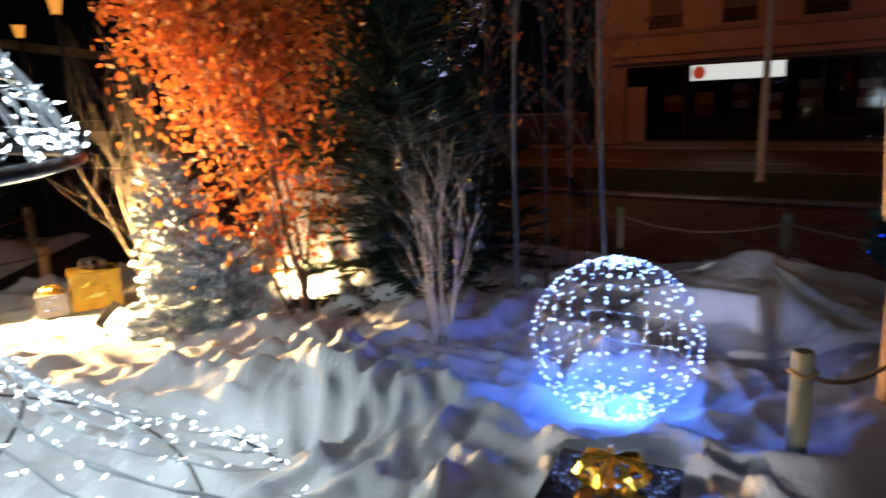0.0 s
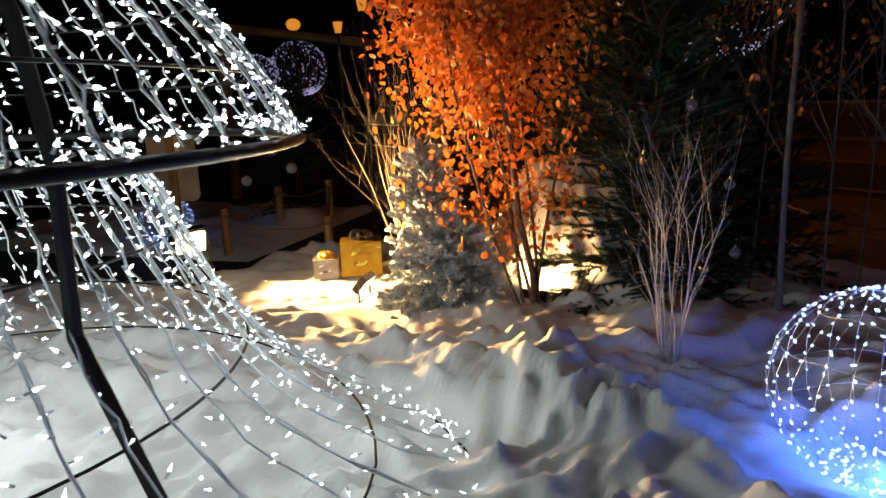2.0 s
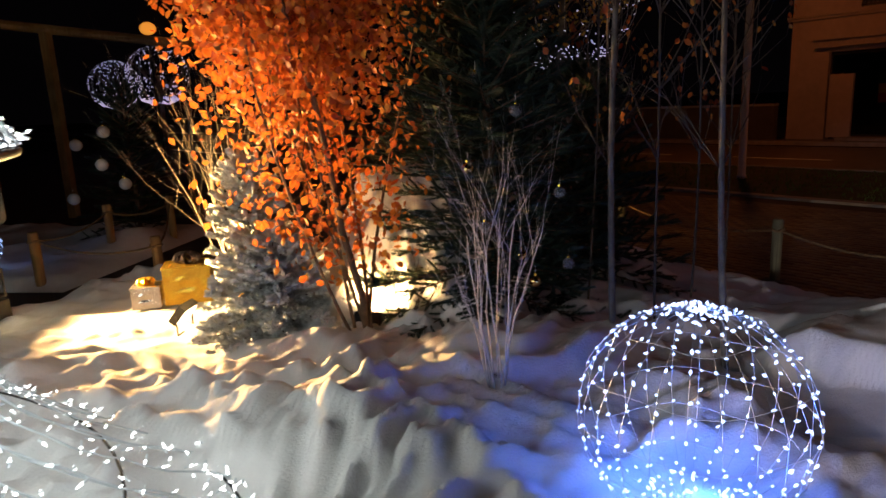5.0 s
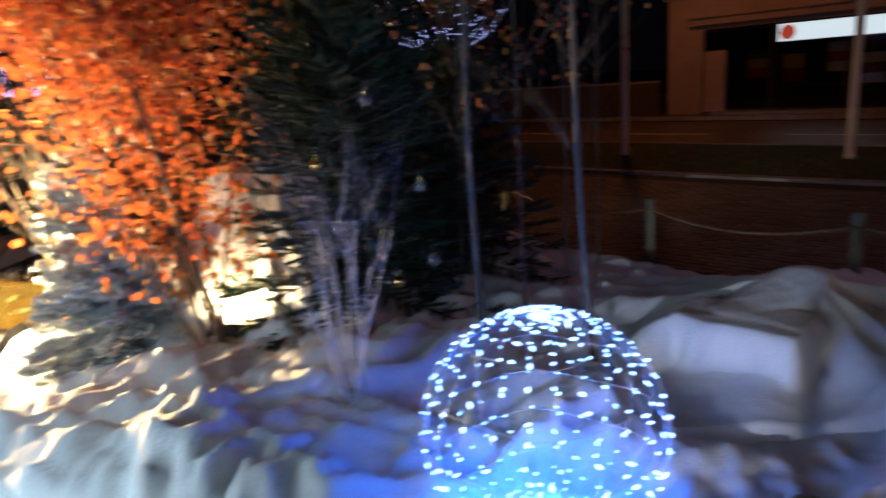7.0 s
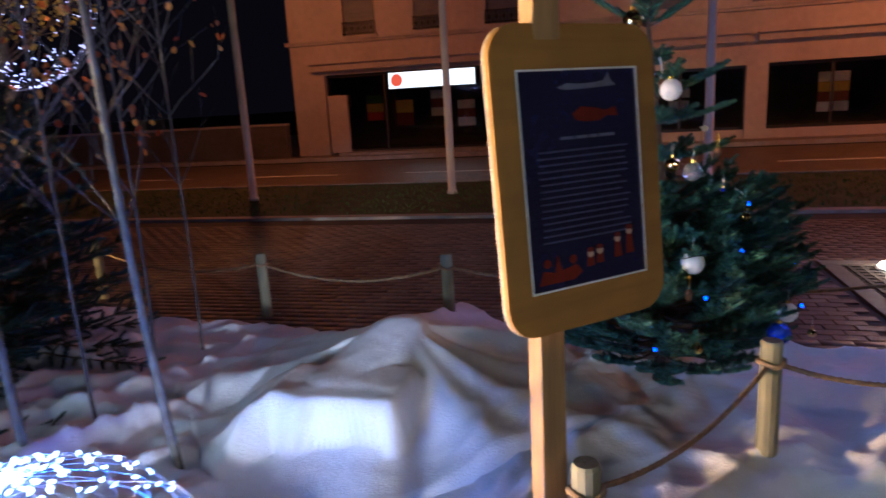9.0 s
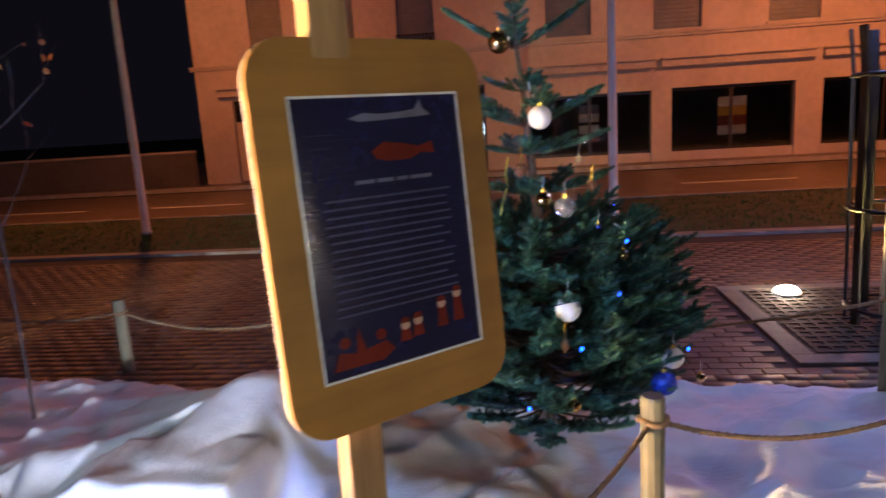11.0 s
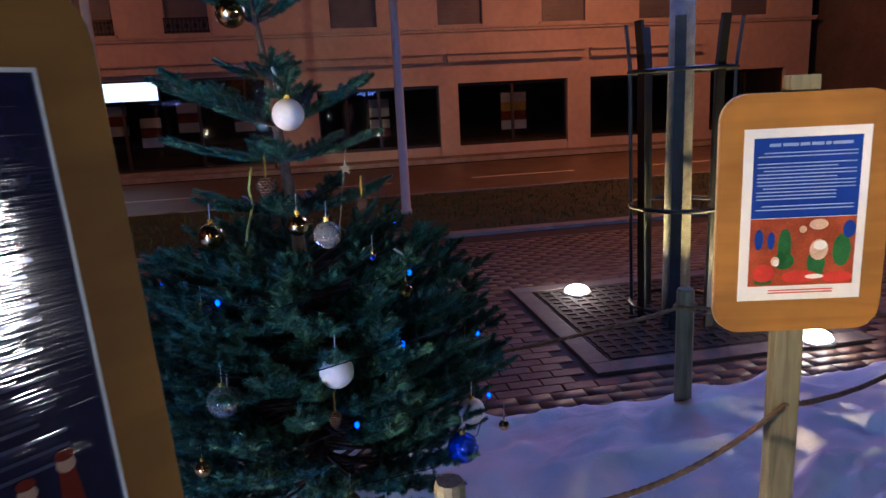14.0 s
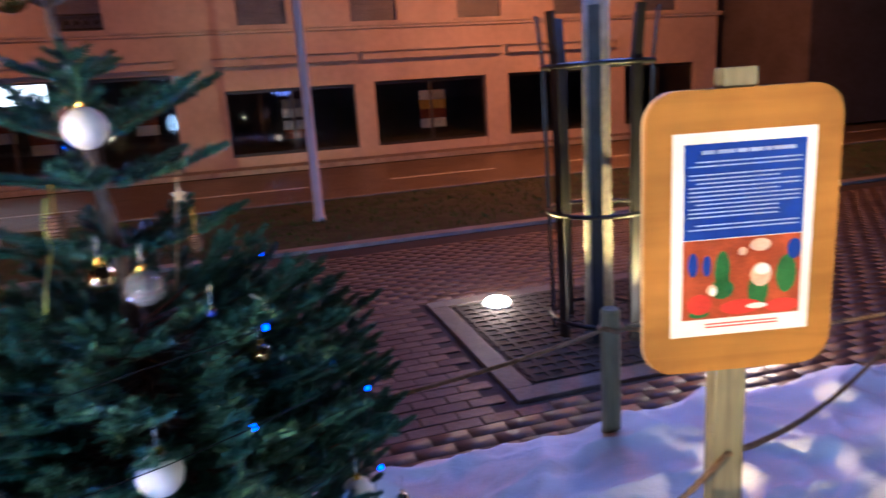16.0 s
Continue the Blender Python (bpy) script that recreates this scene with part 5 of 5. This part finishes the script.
for i in range(70):
    z, a = 0.42 + 0.66 * i / 69, i * 0.33 + 2.2
    r = 0.665 * math.sqrt(max(0.02, 1 - ((z - 0.45) / 0.84) ** 2)) + 0.015 * math.sin(i * 1.9)
    pts.append((r * math.cos(a), r * math.sin(a), z + 0.02 * math.sin(i * 2.3)))
    if i % 4 == 1:
        spots.append(pts[-1])
g.tube(pts, 0.0016, 4, False)
part("cable", g, "dark", lights)
for p in spots:
    g = Geo()
    g.ball(p, 0.0065, 8, 6, 1.4)
    part("bulb", g, "bulb_deep_blue", lights, smooth=True)
star = Geo()
star.prism([(0.024 * (1 if i % 2 == 0 else 0.45) * math.sin(i * math.pi / 5), 0.024 * (1 if i % 2 == 0 else 0.45) * math.cos(i * math.pi / 5)) for i in range(10)], -0.004, 0.004, pose(4.822, 3.674, 1.433, 0, 0, -52))
tagged(part("wooden_star", star, "plyedge"), "small pale wooden star ornament on the fir", "ornament")
for k, (x, y, z, mat) in enumerate(((1.03, 4.60, 1.24, "bauble_gold"), (1.05, 4.98, 1.75, "bauble_clear"), (1.30, 4.75, 1.55, "bauble_clear"), (1.32, 4.66, 0.72, "bauble_gold"), (1.55, 4.9, 1.05, "bauble_clear"),
                                    (0.85, 5.0, 2.2, "bauble_gold"), (1.45, 5.0, 1.95, "bauble_gold"), (1.12, 4.58, 0.9, "bauble_clear"), (1.4, 4.7, 0.55, "bauble_gold"), (1.6, 4.85, 0.62, "bauble_clear"))):
    bauble((x, y, z), 0.036, mat, "small gold bauble on a dark fir" if mat == "bauble_gold" else "small clear bauble on a dark fir", "baubles on the dark firs")
for x, y, z in ((-4.35, 8.5, 1.3), (-4.0, 8.45, 1.05), (-4.5, 8.5, 0.62), (-3.75, 8.5, 0.8), (-3.95, 8.5, 1.45)):
    bauble((x, y, z), 0.075, "bauble_white", "large white bauble on a far fir", "baubles on the far fir")


# ---- presents ----
def present(place, w, d, h, turn, mat, label, bow_mat):
    th = thing("present", label, "present", place, "presents on the snow")
    th.rotation_euler = (0, 0, radians(turn))
    g, n = Geo(), 9
    for sx, sy, nx2, ny2 in ((-1, -1, 1, 0), (1, -1, 0, 1), (1, 1, -1, 0), (-1, 1, 0, -1)):  # foil sides, slightly dented
        k = len(g.v)
        ln, dp = (w, d) if nx2 else (d, w)
        for i in range(n + 1):
            for j in range(n + 1):
                u, v = i / n, j / n
                p = Vector((sx * w / 2 + nx2 * ln * u, sy * d / 2 + ny2 * ln * u, h * v))
                dent = 0.012 * math.sin(math.pi * u) * math.sin(math.pi * v) * noise.noise(Vector((u * 5 + sx, v * 5 + sy, turn)))
                g.v.append(tuple(p + Vector((ny2, -nx2, 0)) * dent))
        for i in range(n):
            for j in range(n):
                a = k + i * (n + 1) + j
                g.f.append((a, a + n + 1, a + n + 2, a + 1))
    part("box", g, mat, th)
    g = Geo()
    g.box((0, 0, h + 0.004), (w + 0.012, d + 0.012, 0.016), bevel=0.004)
    part("lid", g, mat, th)
    g = Geo()
    for k in range(7):
        a = k * 0.9
        pts = [(0, 0, h + 0.012)]
        for i in range(1, 7):
            b = math.pi * i / 6
            pts.append((math.cos(a) * 0.34 * w * math.sin(b) * 0.8, math.sin(a) * 0.34 * w * math.sin(b) * 0.8, h + 0.014 + 0.13 * w * (1 - math.cos(b)) * 0.9))
        g.tube(pts, [0.012, 0.016, 0.02, 0.02, 0.018, 0.014, 0.008], 4, False)
    part("bow", g, bow_mat, th, "shiny ribbon bow")
    return th


present((-1.5, 5.86, 0.02 + snow_height(-1.5, 5.86)), 0.37, 0.30, 0.30, 24, "gold", "shiny gold foil present on the snow", "blackfoil")
present((-1.77, 5.67, 0.01 + snow_height(-1.77, 5.67)), 0.22, 0.2, 0.165, 24, "silver", "small white foil present on the snow", "gold")
present((1.63, 2.26, 0.03), 0.46, 0.38, 0.22, -32, "blackfoil", "black glossy present with a gold bow", "gold")


# ---- floodlights ----
def floodlight(place, turn, tilt, lens_mat="flood_lens"):
    th = thing("floodlight", "small black floodlight on the ground, switched on", "floodlight", place, "floodlights")
    th.rotation_euler = (0, 0, radians(turn))
    m = pose(0, 0, 0.15, tilt, 0, 0)
    g = Geo()
    g.box((0, 0, 0), (0.2, 0.06, 0.15), m=m, bevel=0.0)
    g.v = [tuple(m @ Vector((sx * 0.1, sy * 0.03, sz * 0.075))) for sx in (-1, 1) for sy in (-1, 1) for sz in (-1, 1)]
    part("housing", g, "dark", th)
    g = Geo()
    g.prism(rounded(0.17, 0.12, 0.01, 2), -0.036, -0.032, m)
    part("lens", g, lens_mat, th)
    g = Geo()
    g.tube([(-0.115, 0, 0.15), (-0.115, 0, 0.01), (0.115, 0, 0.01), (0.115, 0, 0.15)], 0.008, 5)
    part("bracket", g, "dark", th)
    return th


floodlight((-2.92, 5.24, 0.24), 62, 12).scale = (1.6, 1.6, 1.6)
crate = thing("lamp_block", "dark block carrying a floodlight beside the snow", "block", (-2.92, 5.24, 0))
g = Geo()
g.box((0, 0, 0.128), (0.34, 0.24, 0.252), pose(0, 0, 0, 0, 0, 62), bevel=0.012)
part("block", g, "dark", crate)
floodlight((0.29, 4.93, snow_height(0.29, 4.93) - 0.06), 171, 35)
floodlight((-1.14, 5.12, snow_height(-1.14, 5.12) - 0.02), 92, 40)
floodlight((-0.46, -2.71, 0.90), 153, 0)
stand = thing("floodlight_stand", "slim black stand carrying a floodlight", "stand", (-0.46, -2.71, 0), "floodlight stands")
g = Geo()
g.tube([(0, 0, 0), (0, 0, 0.902)], 0.02, 10)
part("pole", g, "dark", stand)
g = Geo()
g.tube([(0, 0, 0), (0, 0, 0.02), (0, 0, 0.03)], [0.2, 0.2, 0.03], 18)
part("foot_plate", g, "dark", stand)
floodlight((5.74, -4.15, 1.10), -20, 0)
stand = thing("floodlight_stand", "slim black stand carrying a floodlight", "stand", (5.74, -4.15, 0), "floodlight stands")
g = Geo()
g.tube([(0, 0, 0), (0, 0, 1.102)], 0.02, 10)
part("pole", g, "dark", stand)
g = Geo()
g.tube([(0, 0, 0), (0, 0, 0.02), (0, 0, 0.03)], [0.2, 0.2, 0.03], 18)
part("foot_plate", g, "dark", stand)


# ---- street tree with guard, grate and uplights ----
def lit_tree(place, r, zc, bulb, mat, label, seed, count, trunk_r=0.09, leaves=0):
    rg2 = random.Random(seed)
    th = thing("lit_tree", label, "tree", place, "street trees with lit crowns")
    g, e = Geo(), []
    g.tube([(0, 0, -0.02), (0.01, 0.01, 1.0), (-0.01, 0, zc - 0.9), (0, 0, zc)], [trunk_r * 1.1, trunk_r, trunk_r * 0.9, trunk_r * 0.5], 12)
    part("trunk", g, "birch", th, smooth=True)
    g = Geo()
    for k in range(12):
        a = 2 * math.pi * k / 12
        branching(g, (0, 0, zc - 0.7 + 0.05 * k), (math.cos(a), math.sin(a), 0.7), r * 0.8, 0.016, 2, rg2, e, 0.5, 0.3, 5)
    part("branches", g, "bark", th)
    spots = []
    for _ in range(count):
        a, c = rg2.uniform(0, 6.283), rg2.uniform(-0.96, 1)
        if rg2.random() < 0.42:
            c = -rg2.uniform(0.72, 0.97)
        q = math.sqrt(1 - c * c) * r * rg2.uniform(0.93, 1.02)
        spots.append((q * math.cos(a), q * math.sin(a), zc + c * r * 0.95))
    bulbs("bulbs", spots, bulb, mat, th, rg2)
    g = Geo()
    for k in range(16):
        a = 2 * math.pi * k / 16
        g.tube([(r * math.sin(b) * math.cos(a), r * math.sin(b) * math.sin(a), zc - 0.95 * r * math.cos(b)) for b in [math.pi * i / 12 for i in range(13)]], 0.003, 4, False)
    part("light_cable", g, "wire", th)
    if leaves:
        # the yellow leaf colour stands in for a warm uplight in the crown
        ms = [frame_along(p + Vector((rg2.gauss(0, 0.1), rg2.gauss(0, 0.1), rg2.gauss(0, 0.1))), (rg2.gauss(0, 1), rg2.gauss(0, 1), -1), rg2.uniform(0, 6), rg2.uniform(0.9, 1.5)) for p, d, _q in [rg2.choice(e) for _ in range(leaves)]]
        scatter("leaves", LEAF[0], LEAF[1], ms, "yellow_ink", th, "a few leaves coloured yellow as if uplit")
    return th


TG = Vector((7.95, 3.56, 0))
lit_tree(TG, 1.08, 3.36, 0.008, "bulb_violet", "street tree with a ball of blue-white lights for a crown", 61, 1100)
lit_tree((1.74, 10.95, 0), 1.05, 3.0, 0.0065, "bulb_violet", "distant street tree with a lit crown and leaves tinted as by a warm uplight", 62, 330, leaves=500)
lit_tree((-11.8, 23.0, 0), 1.05, 3.0, 0.011, "bulb_violet", "distant street tree with a lit crown", 63, 420)
lit_tree((-19.2, 31.5, 0), 1.2, 3.2, 0.015, "bulb_violet", "distant street tree with a lit crown", 64, 380)
guard = thing("tree_guard", "tall black steel guard round a street tree", "tree guard", TG)
for k in range(8):
    a = 2 * math.pi * (k + 0.35) / 8
    g = Geo()
    o, s = Vector((math.cos(a), math.sin(a), 0)), Vector((-math.sin(a), math.cos(a), 0))
    prof = [(0.30, 0.0), (0.31, 0.5), (0.32, 1.2), (0.33, 1.8), (0.36, 2.08)]
    for w0, w1 in ((-0.034, 0.034),):
        kk = len(g.v)
        for rr, z in prof:
            for dr, ds in ((0, w0), (0, w1), (0.02, w1), (0.02, w0)):
                g.v.append(tuple(o * (rr + dr) + s * ds + Vector((0, 0, z))))
        for i in range(len(prof) - 1):
            for j in range(4):
                p0, p1 = kk + i * 4 + j, kk + i * 4 + (j + 1) % 4
                g.f.append((p0, p1, p1 + 4, p0 + 4))
        g.f += [(kk + 3, kk + 2, kk + 1, kk), tuple(kk + (len(prof) - 1) * 4 + j for j in range(4))]
    part("bar", g, "dark", guard)
for z, rr in ((0.12, 0.318), (0.84, 0.33), (1.76, 0.346)):
    g = Geo()
    g.tube([(rr * math.cos(a * math.pi / 16), rr * math.sin(a * math.pi / 16), z) for a in range(33)], 0.016, 6, False)
    part("hoop", g, "dark", guard, smooth=True)

GS, GD = 2.55, 7.30  # the grate's near corner along and across the street
grate = thing("tree_grate", "square dark iron tree grate framed in pale stone", "tree grate", P(GS + 0.85, GD + 0.85, 0))
for k in range(16):
    for across in (0, 1):
        g = Geo()
        o = -0.75 + 0.1 * k
        m = pose(0, 0, 0.012, 0, 0, STREET)
        c = m @ Vector((o, 0, 0)) if across else m @ Vector((0, o, 0))
        g.box(c, (0.035, 1.55, 0.012) if across else (1.55, 0.035, 0.014), pose(0, 0, 0, 0, 0, STREET))
        part("bar", g, "cast_iron", grate)
# a dark plate just under the bars gives the shade between them
g = Geo()
g.box((0, 0, 0.006), (1.58, 1.58, 0.008), pose(0, 0, 0, 0, 0, STREET))
part("gap_shade", g, "cast_iron", grate, "dark plate standing in for the shade under the grate")
for s0, s1, d0, d1 in ((-0.95, 0.95, -0.95, -0.80), (-0.95, 0.95, 0.80, 0.95), (-0.95, -0.80, -0.797, 0.797), (0.80, 0.95, -0.797, 0.797)):
    g = Geo()
    g.box(pose(0, 0, 0, 0, 0, STREET) @ Vector(((s0 + s1) / 2, (d0 + d1) / 2, 0.002)), (s1 - s0, d1 - d0, 0.03), pose(0, 0, 0, 0, 0, STREET), bevel=0.004)
    part("stone_edge", g, "stone_dark", grate, "dark-toned stone edging")
for x, y in ((8.14, 4.44), (7.86, 2.64)):
    th = thing("uplight", "round ground uplight shining warm white", "uplight", (x, y, 0.015), "uplights round the tree")
    g = Geo()
    g.tube([(0, 0, 0), (0, 0, 0.012), (0, 0, 0.02)], [0.12, 0.12, 0.1], 20)
    part("rim", g, "wire", th)
    g = Geo()
    g.ball((0, 0, 0.022), 0.1, 18, 8, 0.5)
    part("lens", g, "uplight_lens", th, smooth=True)
    lamp("uplight_spill", "POINT", (x, y, 0.17), (0, 0, 0), 15, (1, 0.60, 0.34), 0.03)
    lamp("uplight_beam", "SPOT", (x, y, 0.10), (TG.x, TG.y, 1.3), 650, (1, 0.62, 0.16), 0.06, 64, 0.6)


# ---- wooden portal and lanterns beyond the bed ----
portal = thing("wooden_portal", "rough timber portal frame at the far entrance", "gate", (-6.4, 10.9, 0))
g = Geo()
g.box((0, 0, 1.5), (0.14, 0.14, 3.0), bevel=0.01)
part("post", g, "post", portal)
g = Geo()
g.box((3.4, 2.0, 1.3), (0.14, 0.14, 2.6), bevel=0.01)
part("post", g, "post", portal)
g = Geo()
g.tube([(-0.5, -0.3, 3.12), (3.6, 2.1, 2.55)], 0.075, 8)
part("beam", g, "post", portal)
for x, y, z, r in ((-5.3, 11.4, 3.2, 0.13),):
    th = thing("street_lantern", "round orange street lantern glowing far off", "lantern", (-10.8, 21.1, 0))
    g = Geo()
    g.ball((0, 0, 4.32), 0.24, 14, 10, 0.8)
    part("globe", g, "bulb_warm", th, smooth=True)
    g = Geo()
    g.tube([(0, 0, 0), (0, 0, 4.12)], [0.06, 0.04], 8)
    part("pole", g, "dark", th)
for x, y, h in ((-2.52, 8.45, 2.78), (-3.7, 10.12, 2.72)):
    th = thing("lantern_post", "small orange lantern on a slim dark post", "lantern", (x, y, 0), "lanterns on posts")
    g = Geo()
    g.tube([(0, 0, 0), (0, 0, h)], 0.02, 8)
    part("post", g, "dark", th)
    g = Geo()
    g.tube([(0, 0, h), (0, 0, h + 0.03), (0, 0, h + 0.16)], [0.045, 0.05, 0.075], 6)
    part("lamp_glass", g, "bulb_warm", th)
    g = Geo()
    g.tube([(0, 0, h + 0.16), (0, 0, h + 0.18), (0, 0, h + 0.25)], [0.09, 0.085, 0.01], 6)
    part("cap", g, "dark", th)

# ---- paving blocks, the nearest as pieces of their own ----
block = Geo()
block.box((0, 0, 0), (0.192, 0.092, 0.03), bevel=0.006)
bm_mesh = block.mesh("paving_block", M["paver"])
rg = random.Random(77)
rest, made = [], 0
for i in range(-60, 52):
    for j in range(56, 106):
        s, d = i * 0.2 + (0.1 if j % 2 else 0.0), 0.6 + j * 0.1
        if d > 11.45 or (GS - 0.15 < s < GS + 1.85 and GD - 0.15 < d < GD + 1.85):
            continue
        m = Matrix.Translation(P(s, d, -0.011 + rg.uniform(-0.0015, 0.0015))) @ pose(0, 0, 0, rg.uniform(-0.35, 0.35), rg.uniform(-0.35, 0.35), STREET + rg.uniform(-0.5, 0.5))
        if 0.0 < s < 2.6 and 7.0 < d < 9.3 and made < 300:
            ob = new("paving_block", bm_mesh)
            ob.parent = pavement
            ob.matrix_parent_inverse = pavement.matrix_world.inverted()
            ob.matrix_basis = m
            made += 1
        else:
            rest.append(m)
box8 = [(x * 0.096, y * 0.046, z) for x in (-1, 1) for y in (-1, 1) for z in (-0.015, 0.015)]
scatter("paving_blocks", box8, [(0, 1, 3, 2), (4, 6, 7, 5), (0, 4, 5, 1), (2, 3, 7, 6), (1, 5, 7, 3)], rest, "paver", None)
tagged(bpy.data.objects["paving_blocks"], "reddish brown paving blocks laid in rows", "paving", kind="structure")
